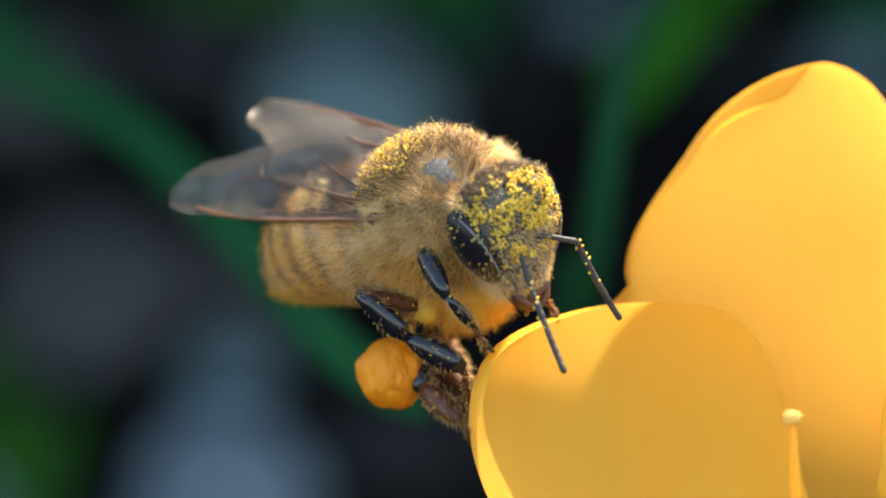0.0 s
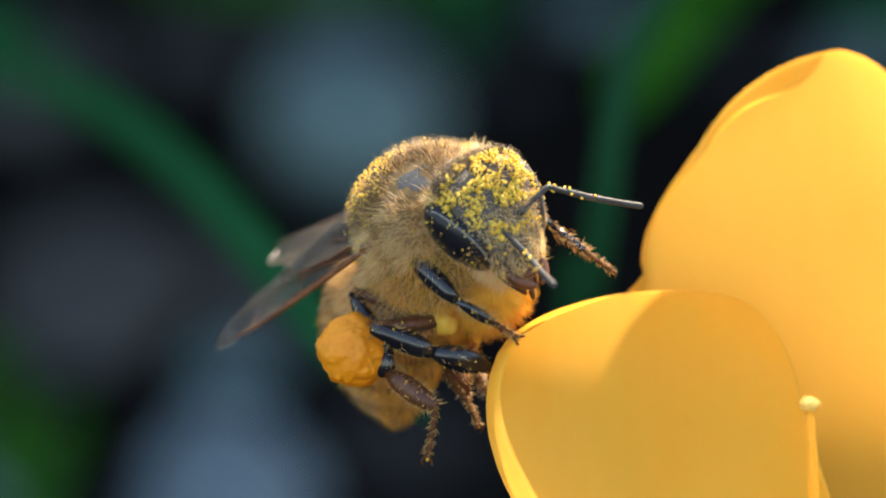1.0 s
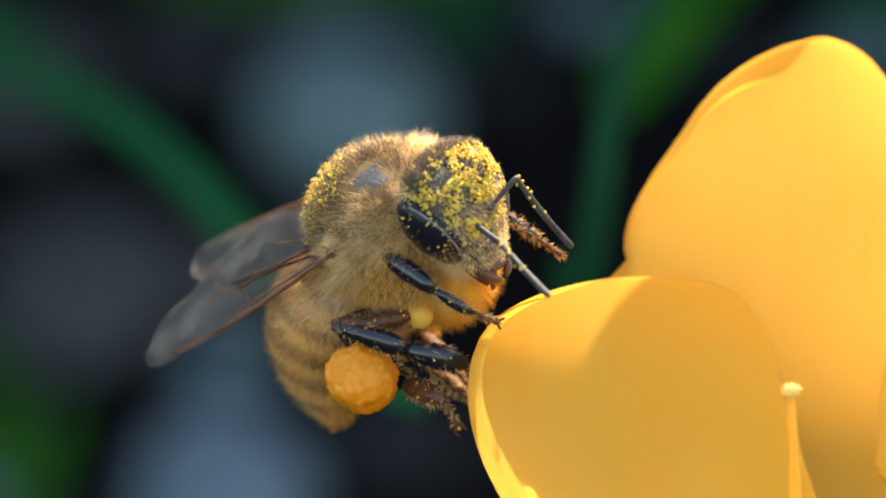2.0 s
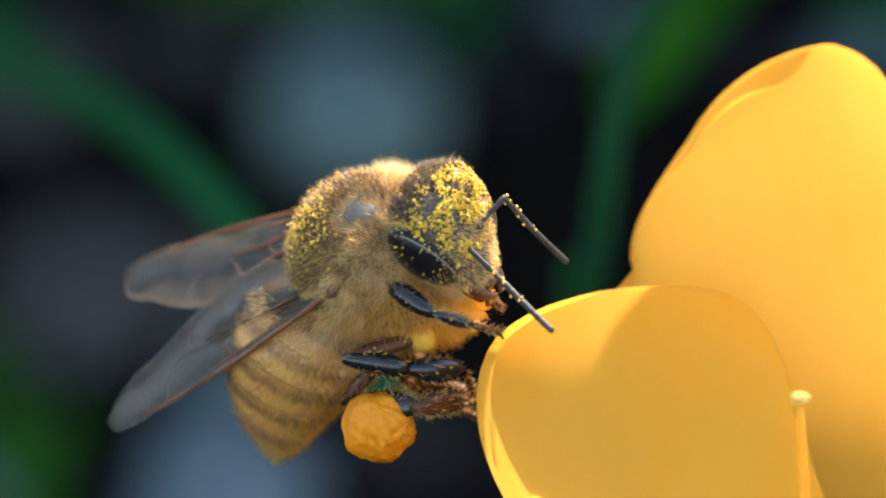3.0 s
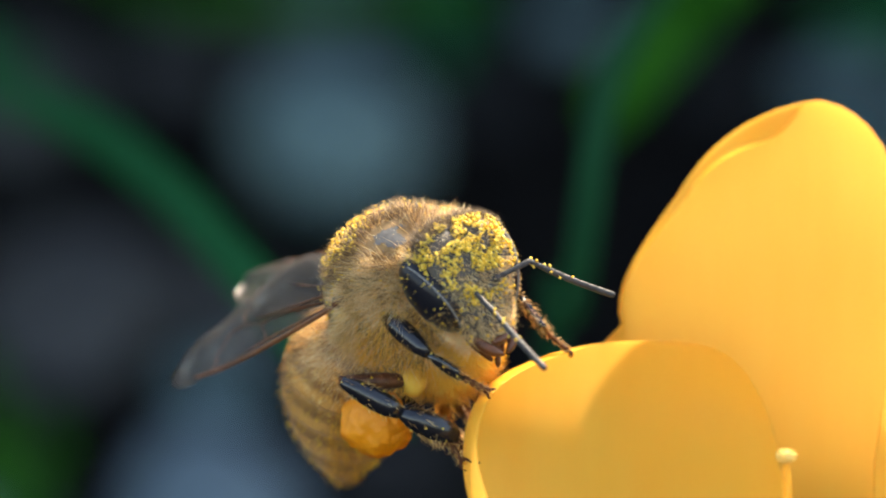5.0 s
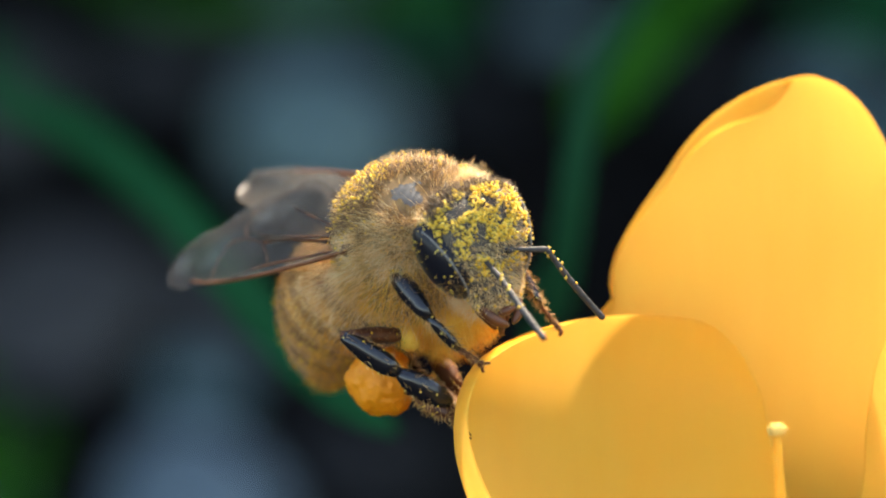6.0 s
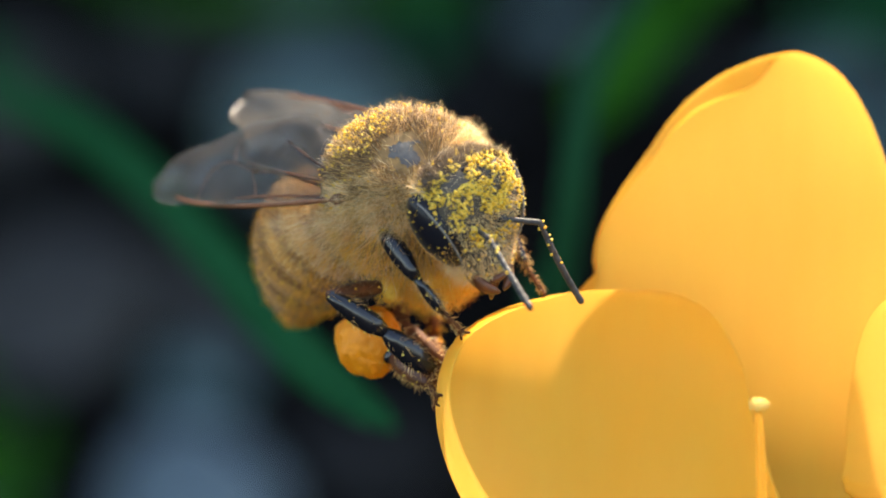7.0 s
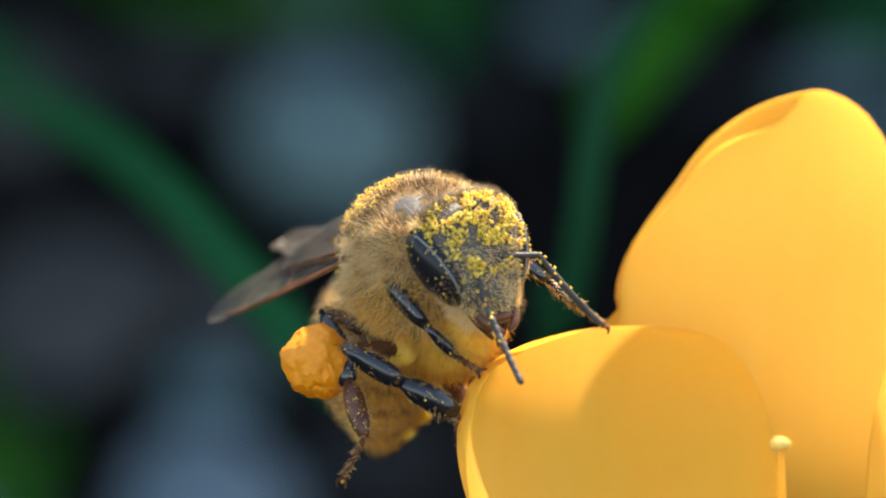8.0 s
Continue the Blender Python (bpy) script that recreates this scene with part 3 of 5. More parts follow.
def head(bee):
    rng = np.random.default_rng(12)
    loops = []
    # height, half width, front, back
    for z, w, xf, xb in ((1.74, 0.30, 0.30, -0.30), (1.64, 0.80, 0.60, -0.5), (1.42, 1.14, 0.78, -0.68), (1.1, 1.32, 0.90, -0.78), (0.7, 1.42, 0.97, -0.8), (0.3, 1.46, 1.0, -0.8),
                         (-0.2, 1.36, 1.0, -0.72), (-0.7, 1.12, 1.02, -0.55), (-1.1, 0.88, 1.04, -0.38), (-1.45, 0.66, 1.0, -0.15), (-1.72, 0.44, 0.86, 0.1)):
        loop = []
        for j in range(32):
            ang = 2 * math.pi * j / 32
            c, s = math.cos(ang), math.sin(ang)
            c, s = math.copysign(abs(c) ** 0.62, c), math.copysign(abs(s) ** 0.74, s)
            loop.append(FACE + Vector(((xf + xb) / 2 + (xf - xb) / 2 * c, w * s, z)))
        loops.append(loop)
    skull = rings(loops)
    face = part("skull", skull, M["head"], bee, "dark head dusted with yellow pollen")
    sockets = []
    for sgn in (1, -1):
        # long axis down the side of the face, outward bulge, and the way to the inner edge
        down = Vector((0.34, -0.30 * sgn, -0.89)).normalized()
        out = Vector((-0.20, 0.95 * sgn, 0.0))
        out = (out - down * out.dot(down)).normalized()
        front = down.cross(out) * sgn
        seat = Matrix.Translation(FACE + Vector((0.05, 1.12 * sgn, 0.02))) @ Matrix((front, out, -down)).transposed().to_4x4()
        sockets.append(seat.inverted())
        eye = moved(ball((0, 0, 0), (0.78, 0.60, 1.26), 44, 36, lambda n: 1 + 0.10 * n.x * n.z), seat)
        orb = part("eye", eye, M["eye"], face, "blue-black glossy compound eye with pollen specks")
        rim = [seat @ Vector((0.79 * math.cos(a), 0.14, 1.24 * math.sin(a))) for a in np.linspace(-1.25, 1.15, 22)]
        part("eye_margin", tube(rim, [0.015] + [0.032] * 20 + [0.015], 8), M["margin"], face, "pale ridge along the inner eye edge")

        def low(p, n):
            q = seat.inverted() @ Vector(p)
            return 1.0 if q.z < -0.35 or q.x < -0.35 else 0.06
        part("pollen_dust", grains(spots(eye, 85, rng, lambda p, n: 1.0 if n[1] * sgn > -0.2 and (p[2] > FACE.z + 0.5 or n[0] > 0.2) else 0.35), rng, (0.022, 0.045)), M["pollen"], orb)
        part("eye_hair", hairs(spots(eye, 900, rng, low), rng, (0.05, 0.13), (0.2, 0, -0.3), thick=0.006), M["fuzz"], orb)
    # shield, upper lip, jaws and tongue
    lip = ball((FACE.x + 0.80, 0, FACE.z - 1.0), (0.36, 0.56, 0.62), 28, 18)
    part("clypeus", lip, M["head"], face, "dark shield above the mouth")
    part("fuzz", hairs(spots(lip, 700, rng, lambda p, n: 1.0 if n[0] > 0.1 else 0.0), rng, (0.06, 0.16), (0.1, 0, -0.6), thick=0.008), M["pale_fuzz"], face, "short silvery fuzz of the shield")
    part("labrum", ball((FACE.x + 1.0, 0, FACE.z - 1.66), (0.12, 0.34, 0.13), 18, 10), M["brown"], face, "reddish brown upper lip")
    for sgn in (1, -1):
        jaw = tube(curve_points([(FACE.x + 0.62, sgn * 0.56, FACE.z - 1.36), (FACE.x + 0.84, sgn * 0.52, FACE.z - 1.66), (FACE.x + 1.0, sgn * 0.32, FACE.z - 1.92),
                                 (FACE.x + 1.06, sgn * 0.08, FACE.z - 2.08)], 9), [(0.10, 0.14), (0.13, 0.16), (0.14, 0.17), (0.14, 0.17), (0.14, 0.16), (0.13, 0.15), (0.11, 0.13), (0.08, 0.09), (0.05, 0.05)], 14)
        part("mandible", jaw, M["brown"], face, "shiny reddish brown mandible")
        cheek = tube(curve_points([(FACE.x + 0.3, sgn * 0.62, FACE.z - 1.2), (FACE.x + 0.42, sgn * 0.42, FACE.z - 1.75), (FACE.x + 0.55, sgn * 0.16, FACE.z - 2.25)], 8), [0.16, 0.16, 0.15, 0.14, 0.12, 0.10, 0.08, 0.05], 10)
        part("maxilla", cheek, M["foot"], face, "brown side blade of the tongue")
    tongue = tube(curve_points([(FACE.x + 0.5, 0, FACE.z - 1.6), (FACE.x + 0.62, 0, FACE.z - 2.1), (FACE.x + 0.5, 0, FACE.z - 2.5)], 7), [0.2, 0.18, 0.16, 0.13, 0.10, 0.08, 0.05], 10)
    part("proboscis", tongue, M["brown"], face, "folded brown tongue")
    for x, yv, z in ((0.72, 0, 1.47), (0.52, 0.27, 1.60), (0.52, -0.27, 1.60)):
        part("ocellus", ball((FACE.x + x, yv, FACE.z + z), (0.12, 0.12, 0.12), 14, 8), M["eye"], face, "small round glossy simple eye")
    for sgn in (1, -1):
        part("antenna_socket", ball((FACE.x + 0.93, 0.43 * sgn, FACE.z - 0.03), (0.12, 0.19, 0.19), 16, 10), M["black"], face, "dark ring round the root of an antenna")

    def clear_of_eyes(p):
        for m in sockets:
            q = m @ Vector(p)
            if (q.x / 0.74) ** 2 + (q.y / 0.64) ** 2 + (q.z / 1.24) ** 2 < 1:
                return 0.0
        return 1.0

    def on_face(p, n):
        q = Vector(p) - FACE
        return clear_of_eyes(p) * (1.0 if abs(q.y) < 1.25 or q.x < -0.1 else 0.3)

    def rear(p, n):
        q = Vector(p) - FACE
        return clear_of_eyes(p) * (1.0 if q.z < 1.2 and (q.x < 0.2 or (q.z < -0.5 and q.x < 0.4)) else 0.0)

    part("fuzz", hairs(spots(skull, 4600, rng, lambda p, n: on_face(p, n) * (1.0 if p[0] > FACE.x else 0.3) * (1.0 if p[2] < FACE.z + 0.4 else 0.2)), rng, (0.08, 0.22), (0.0, 0, -0.3), thick=0.0056), M["pale_fuzz"], face,
         "short pale fuzz of the face")
    part("fuzz", hairs(spots(skull, 3100, rng, lambda p, n: clear_of_eyes(p) if (p[2] - FACE.z) > 0.75 and p[0] < FACE.x + 0.45 else 0.0), rng, (0.15, 0.36), (-0.1, 0, 0.2), thick=0.0054), M["dark_fuzz"], face,
         "longer dark brown fuzz of the crown")
    part("fuzz", hairs(spots(skull, 5700, rng, rear), rng, (0.26, 0.62), (-0.1, 0, -0.1), thick=0.0054), M["pale_fuzz"], face, "pale fuzz behind the cheeks")

    def dusted(p, n):
        q = Vector(p) - FACE
        patch = noise.noise(Vector(p) * 2.6 + Vector((4, 1, 7)))
        if clear_of_eyes(p) < 0.5:
            return 0.0
        if q.z < -0.5 or q.x < -0.4 or (q.z > 1.25 and q.x < 0.25):
            return 0.03
        return max(0.0, (0.28 + 0.25 * (q.z > 0.3) + 1.8 * patch)) * (1.0 if q.z > -0.1 else 0.6)
    part("pollen_dust", grains(spots(skull, 1250, rng, dusted), rng, (0.026, 0.062), 0.14), M["pollen"], face, "thick yellow pollen on crown and brow")
    return face


def antenna(bee):
    """Scape and flagellum along x."""
    scape = part("antenna_scape", join(ball((0.02, 0, 0), (0.13, 0.13, 0.13), 14, 8), tube([(0.05 + 0.11 * i, 0, 0) for i in range(11)], [0.06, 0.072, 0.076, 0.076, 0.076, 0.076, 0.078, 0.08, 0.086, 0.086, 0.06], 12)),
                 M["antenna"], bee, "slender black base joint of an antenna")
    path, sizes = [], []
    for k in range(10):
        a, size = 0.02 + k * 0.275, (0.075 if k < 2 else 0.092)
        for f, s in ((0.0, 0.88), (0.12, 1.0), (0.82, 1.02), (0.97, 0.88)):
            path.append((a + f * 0.275, 0, -0.05 * math.sin(math.pi * (a + f * 0.275) / 2.8)))
            sizes.append(size * s)
    path.append((2.8, 0, 0))
    sizes.append(0.05)
    rod = part("antenna_flagellum", tube(path, sizes, 12), M["antenna"], bee, "ringed black antenna whip")
    rng = np.random.default_rng(5)
    skin = tube(path, sizes, 12)
    part("pollen_dust", grains(spots(skin, 14, rng, lambda p, n: 1.0 if p[0] < 0.7 else 0.05), rng, (0.03, 0.06)), M["pollen"], rod)
    return scape, rod


def abdomen(bee):
    rng = np.random.default_rng(13)
    size = 5.6

    def at(x):
        f = max(0.0, min(1.0, x / size))
        r = 2.15 * (math.sin(math.pi * min(1.0, 0.15 + 0.86 * f) ** 0.78)) ** 0.62 if f < 0.995 else 0.05
        return max(0.05, r), 0.75 * math.sin(math.pi * f)

    def loop(x, grow, start=0.0, end=2 * math.pi, k=36):
        r, lift = at(x)
        r += grow
        return [Vector((x, r * math.sin(2 * math.pi * j / k), lift + 0.92 * r * math.cos(2 * math.pi * j / k))) for j in range(k)]
    core = rings([loop(x, -0.06) for x in np.linspace(0.02, size, 26)])
    body = part("abdomen", core, M["abdomen"], bee, "tan and brown banded abdomen")
    for k in range(6):
        a, b = 0.2 + k * 0.98 - (0.15 if k == 0 else 0), min(size, 0.2 + (k + 1) * 0.98 + 0.12)
        xs = np.linspace(a, b, 9)
        plate = rings([loop(x, -0.015 + 0.035 * (i / 8)) for i, x in enumerate(xs)] + [loop(b, -0.03)])
        part("tergite", plate, M["abdomen"], body, "tan ring plate with a dark rear edge")
    skin = rings([loop(x, 0.02) for x in np.linspace(0.05, size, 26)])

    def bands(p, n):
        f = ((p[0] - 0.2) / 0.98) % 1.0
        return (0.2 if p[0] < 1.4 else (0.8 if f < 0.5 else 0.45)) * (1.0 if p[2] > -1.2 else 0.4)
    part("fuzz", hairs(spots(skin, 1800, rng, bands), rng, lambda p: (0.25, 0.6) if p[0] < 1.4 else (0.08, 0.2), (1.4, 0, 0), thick=0.0056), M["fuzz"], body, "golden fuzz in bands")
    part("fuzz", hairs(spots(skin, 6500, rng, lambda p, n: 1.0 if p[0] < 1.3 else (0.2 if p[0] < 2.0 else 0.0)), rng, lambda p: (0.2, 0.5) if p[0] < 1.2 else (0.12, 0.28), (1.1, 0, 0.1), thick=0.0056), M["pale_fuzz"], body,
         "long cream fuzz of the first rings")
    part("fuzz", hairs(spots(skin, 4600, rng, lambda p, n: 1.0 if p[2] < 0.0 else 0.12), rng, (0.12, 0.32), (1.2, 0, -0.1), thick=0.0056), M["belly_fuzz"], body, "underside fuzz, golden with painted petal glow")
    part("fuzz", hairs(spots(skin, 2400, rng, lambda p, n: 0.15 + 0.85 * (noise.noise(Vector(p) * 1.4) > 0.0) if p[0] > 1.3 else 0.0), rng, (0.08, 0.22), (1.4, 0, 0), thick=0.0056),
         M["dark_fuzz"], body, "short dark brown fuzz in patches")
    clumps = []
    for x, ang, s in ((4.4, 2.3, 0.30), (3.8, 1.9, 0.15), (4.2, 1.5, 0.13), (3.3, 2.4, 0.15), (4.7, 2.7, 0.2), (2.9, 2.2, 0.16), (3.5, 1.4, 0.12), (2.4, 1.8, 0.12),
                      (4.6, 1.1, 0.20), (3.1, 0.9, 0.16), (4.9, 1.7, 0.18), (2.7, 1.3, 0.13)):
        r, lift = at(x)
        c = Vector((x, -(r + 0.08) * math.sin(ang), lift + 0.92 * (r + 0.08) * math.cos(ang)))
        clumps.append(ball(c, (s, s, s * 0.8), 12, 8, lambda n: 1 + 0.4 * noise.noise(n * 3 + c)))
    part("pollen_clump", join(*clumps), M["pollen"], body, "small lumps of yellow pollen")
    part("pollen_dust", grains(spots(skin, 260, rng, lambda p, n: 1.0 if p[2] < 0.4 else 0.2), rng, (0.02, 0.045), 0.1), M["pollen"], body)
    return body


def wing_shape(outline, thick=0.014):
    """A thin membrane inside an outline of leading and trailing points, slightly wavy."""
    cols = 9
    top, under, n = [], [], cols + 1
    for x, lead, trail in outline:
        for j in range(n):
            f = j / cols
            yv = lead + (trail - lead) * f
            z = 0.10 * math.sin(f * 6.0) * (1 - 0.4 * f) * min(1.0, x / 3) + 0.09 * noise.noise(Vector((x * 0.8, yv * 1.2, 3.0)))
            top.append(Vector((x, yv, z + thick)))
            under.append(Vector((x, yv, z - thick)))
    off, faces, rows = len(top), [], len(outline)
    for i in range(rows - 1):
        for j in range(cols):
            a = i * n + j
            faces.append((a, a + 1, a + n + 1, a + n))
            faces.append((off + a, off + a + n, off + a + n + 1, off + a + 1))
        for a in (i * n, i * n + cols):
            faces.append((a, a + n, off + a + n, off + a))
    for i in (0, rows - 1):
        for j in range(cols):
            a = i * n + j
            faces.append((a, a + 1, off + a + 1, off + a))
    return top + under, faces


def wing_pair(bee, flip):
    """Forewing and hindwing along x, trailing edge along y; flip: -1 for the mirrored one."""
    fore = []
    for i in range(30):
        f = i / 29
        x = 9.9 * f
        lead = -0.22 * math.sin(math.pi * f) + 0.55 * max(0.0, f - 0.85) * 6 * max(0.0, f - 0.85)
        trail = 0.2 + 2.65 * math.sin(math.pi * min(1.0, f * 0.985) ** 1.05) ** 0.85
        if f > 0.8:
            # rounded tip
            e = (f - 0.8) / 0.2
            half = math.sqrt(max(0.0, 1 - e * e))
            lead, trail = 0.5 - 0.68 * half, 0.5 + 1.45 * half
        fore.append((x, lead, max(lead + 0.05, trail)))
    wing = part("forewing", wing_shape(fore), M["membrane"], bee, "smoky translucent brown forewing")
    lines = [([(0, -0.02, 0.03), (2.5, -0.16, 0.03), (5.0, -0.22, 0.03), (7.2, -0.10, 0.03), (8.3, 0.10, 0.03)], 0.075),
             ([(0, 0.05, 0.04), (2.2, 0.10, 0.05), (4.4, 0.12, 0.05), (6.0, -0.08, 0.03)], 0.045),
             ([(0, 0.12, 0.04), (1.8, 0.55, 0.08), (3.6, 0.9, 0.08), (5.2, 1.0, 0.05)], 0.06),
             ([(0.1, 0.2, 0.04), (1.6, 0.85, 0.08), (3.0, 1.5, 0.06), (4.2, 2.0, 0.0)], 0.065),
             ([(4.4, 0.12, 0.05), (4.7, 0.5, 0.06), (5.2, 1.0, 0.05), (4.7, 1.5, 0.02), (4.2, 2.0, 0.0)], 0.016),
             ([(5.2, 1.0, 0.05), (6.2, 1.25, 0.0), (7.0, 1.2, -0.02), (7.3, 0.6, 0.0), (7.2, -0.05, 0.02)], 0.016),
             ([(3.6, 0.9, 0.08), (3.4, 1.2, 0.07), (3.0, 1.5, 0.06)], 0.018),
             ([(6.2, 1.25, 0.0), (6.5, 1.7, -0.05), (6.4, 2.2, -0.06)], 0.015)]
    for p, w in lines:
        part("vein", tube(curve_points(p, 14), [w * (1 - 0.35 * i / 13) for i in range(14)], 7), M["vein"], wing, "dark reddish brown wing vein")
    hind = []
    for i in range(22):
        f = i / 21
        hind.append((6.3 * f, 0.35 + 0.95 * f - 0.1 * math.sin(math.pi * f) + (0.5 * ((f - 0.85) / 0.15) ** 2 if f > 0.85 else 0),
                     0.5 + 0.95 * f + 1.75 * math.sin(math.pi * min(1.0, f * 0.97) ** 1.2) ** 0.8))
    rear = part("hindwing", moved(wing_shape(hind), pose(0, 0, -0.12)), M["membrane"], bee, "smaller smoky translucent hindwing")
    lines = [([(0, 0.36, -0.08), (3, 0.8, -0.06), (5.5, 1.2, -0.06)], 0.05), ([(0.1, 0.45, -0.08), (2.4, 1.3, -0.06), (4.2, 2.0, -0.08)], 0.035)]
    for p, w in lines:
        part("vein", tube(curve_points(p, 10), [w * (1 - 0.04 * i) for i in range(10)], 7), M["vein"], rear)
    joint = part("wing_joint", ball((0.05, 0, 0), (0.27, 0.16, 0.15), 20, 14, lambda n: 1 + 0.5 * noise.noise(n * 2.5)), M["brown"], bee, "dark hinge plate of the wing")
    joint.matrix_basis = Matrix.Translation(Vector((WING_ROOT.x, flip * (WING_ROOT.y + 0.14), WING_ROOT.z)) * MM)
    return wing, rear


def limb(name, size, profile, mat, bee, label, hair=0, hair_mat="fuzz", seed=1, hair_len=(0.1, 0.25)):
    """One joint of a leg along x; profile: half widths across y and z from end to end."""
    k = len(profile)
    skin = tube([(size * i / (k - 1), 0, 0) for i in range(k)], profile, 14, Vector((0, 0, 1)))
    ob = part(name, skin, M[mat], bee, label)
    if hair:
        rng = np.random.default_rng(seed)
        part("leg_hair", hairs(spots(skin, hair, rng, lambda p, n: 0.15 + abs(n[1])), rng, hair_len, (0.9, 0, 0), thick=0.009), M[hair_mat], ob)
        part("pollen_dust", grains(spots(skin, 11, rng), rng, (0.02, 0.045)), M["pollen"], ob)
    return ob


def toes(name, size, bee, seed):
    """The small last joints of a foot along x, with two claws and a pale pad."""
    path, sizes = [], []
    for k in range(4):
        for f, s in ((0.0, 0.07), (0.75, 0.115), (0.95, 0.07)):
            path.append((size * 0.92 * (k + f) / 4, 0, 0))
            sizes.append((s, s * 0.8))
    skin = tube(path, sizes, 10)
    claws = [tube(curve_points([(size * 0.9, 0.02 * g, 0), (size * 0.98, 0.12 * g, 0.04), (size * 1.06, 0.15 * g, -0.03), (size * 1.08, 0.13 * g, -0.12)], 6),
                  [0.045, 0.045, 0.04, 0.035, 0.025, 0.012], 8) for g in (1, -1)]
    ob = part(name, skin, M["foot"], bee, "jointed reddish brown foot")
    part("claw", claws[0], M["foot"], ob)
    part("claw", claws[1], M["foot"], ob)
    part("foot_pad", ball((size * 0.98, 0, -0.02), (0.06, 0.05, 0.04), 12, 8), M["style"], ob, "small pale foot pad")
    rng = np.random.default_rng(seed)
    part("leg_hair", hairs(spots(skin, 90, rng), rng, (0.08, 0.2), (0.9, 0, 0), thick=0.009), M["fuzz"], ob)
    return ob


def leg(bee, kind, seed, sunny):
    """sunny: the legs of the far side, thick with pale hair and coloured brown as if sunlit."""
    def f(name, size, profile, mat, owner, label, count, fur, number, span=(0.1, 0.25)):
        # sunlight on the far mid and hind legs is put into their colours
        if sunny and kind != "fore":
            mat, fur, label = "foot", "pale_fuzz" if name == "basitarsus" else "belly_fuzz", "joint thick with pale hair, coloured reddish brown as if sunlit"
        return limb(name, size, profile, mat, owner, label, count, fur, number, span)
    if kind == "fore":
        return [f("femur", FORE_JOINTS[0], [(0.20, 0.19), (0.28, 0.26), (0.31, 0.28), (0.30, 0.26), (0.25, 0.21), (0.15, 0.14)], "black", bee, "shiny black thigh", 60, "fuzz", seed, (0.12, 0.3)),
                f("tibia", FORE_JOINTS[1], [(0.11, 0.11), (0.15, 0.14), (0.18, 0.15), (0.17, 0.14), (0.12, 0.11)], "black", bee, "dark hairy shin", 170, "fuzz", seed + 1, (0.1, 0.3)),
                toes("foot", FORE_JOINTS[2], bee, seed + 2)]
    if kind == "mid":
        return [f("femur", MID_JOINTS[0], [(0.16, 0.16), (0.22, 0.2), (0.24, 0.2), (0.22, 0.18), (0.18, 0.16), (0.13, 0.13)], "brown", bee, "brown hairy thigh", 260, "dark_fuzz", seed, (0.15, 0.35)),
                f("tibia", MID_JOINTS[1], [(0.15, 0.14), (0.24, 0.22), (0.31, 0.27), (0.33, 0.28), (0.31, 0.26), (0.18, 0.15)], "black", bee, "shiny black shin with yellow dust", 80, "fuzz", seed + 1),
                f("basitarsus", MID_JOINTS[2], [(0.15, 0.13), (0.31, 0.26), (0.37, 0.30), (0.37, 0.30), (0.32, 0.26), (0.17, 0.15)], "black", bee, "broad shiny black first foot joint", 90, "fuzz", seed + 2),
                toes("foot", MID_JOINTS[3], bee, seed + 3)]
    return [f("femur", HIND_JOINTS[0], [(0.17, 0.17), (0.25, 0.23), (0.28, 0.24), (0.26, 0.22), (0.22, 0.2), (0.16, 0.16)], "brown", bee, "brown hairy thigh", 260, "fuzz", seed, (0.15, 0.35)),
            f("tibia", HIND_JOINTS[1], [(0.14, 0.14), (0.22, 0.17), (0.32, 0.19), (0.40, 0.2), (0.44, 0.2), (0.42, 0.2), (0.26, 0.16)], "black", bee, "broad dark shin carrying pollen", 260, "fuzz", seed + 1, (0.2, 0.4)),
            f("basitarsus", HIND_JOINTS[2], [(0.15, 0.13), (0.28, 0.2), (0.33, 0.2), (0.32, 0.19), (0.27, 0.18), (0.15, 0.13)], "brown", bee, "broad brown first foot joint with yellow dust", 220, "fuzz", seed + 2, (0.12, 0.3)),
            toes("foot", HIND_JOINTS[3], bee, seed + 3)]


def pollen_load(shin, seed):
    def lump(n):
        return 1 + 0.10 * noise.noise(n * 1.7 + Vector((seed, 0, 0))) + 0.06 * noise.noise(n * 4.0) + 0.035 * noise.noise(n * 9) + 0.015 * noise.noise(n * 19)
    skin = ball((1.6, -0.62, 0.18), (1.06, 0.98, 0.96), 96, 72, lump)
    part("pollen_load", skin, M["load"], shin, "packed ball of orange pollen")


def honeybee():
    bee = new("honeybee")
    tagged(bee, "golden brown honeybee dusted with yellow pollen on the petal's rim", "bee")
    parts = {"thorax": thorax(bee), "head": head(bee), "abdomen": abdomen(bee)}
    for side, flip in (("right", -1), ("left", 1)):
        parts["antenna_" + side] = antenna(bee)
        parts["wing_" + side] = wing_pair(bee, flip)
        for k, kind in enumerate(("fore", "mid", "hind")):
            parts[kind + "_" + side] = leg(bee, kind, 20 + 5 * k + (50 if flip > 0 else 0), flip > 0)
    pollen_load(parts["hind_right"][1], 3)
    return bee, parts


ground()
unseen_wall()
pebbles()
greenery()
flower = crocus()
bee, bee_parts = honeybee()


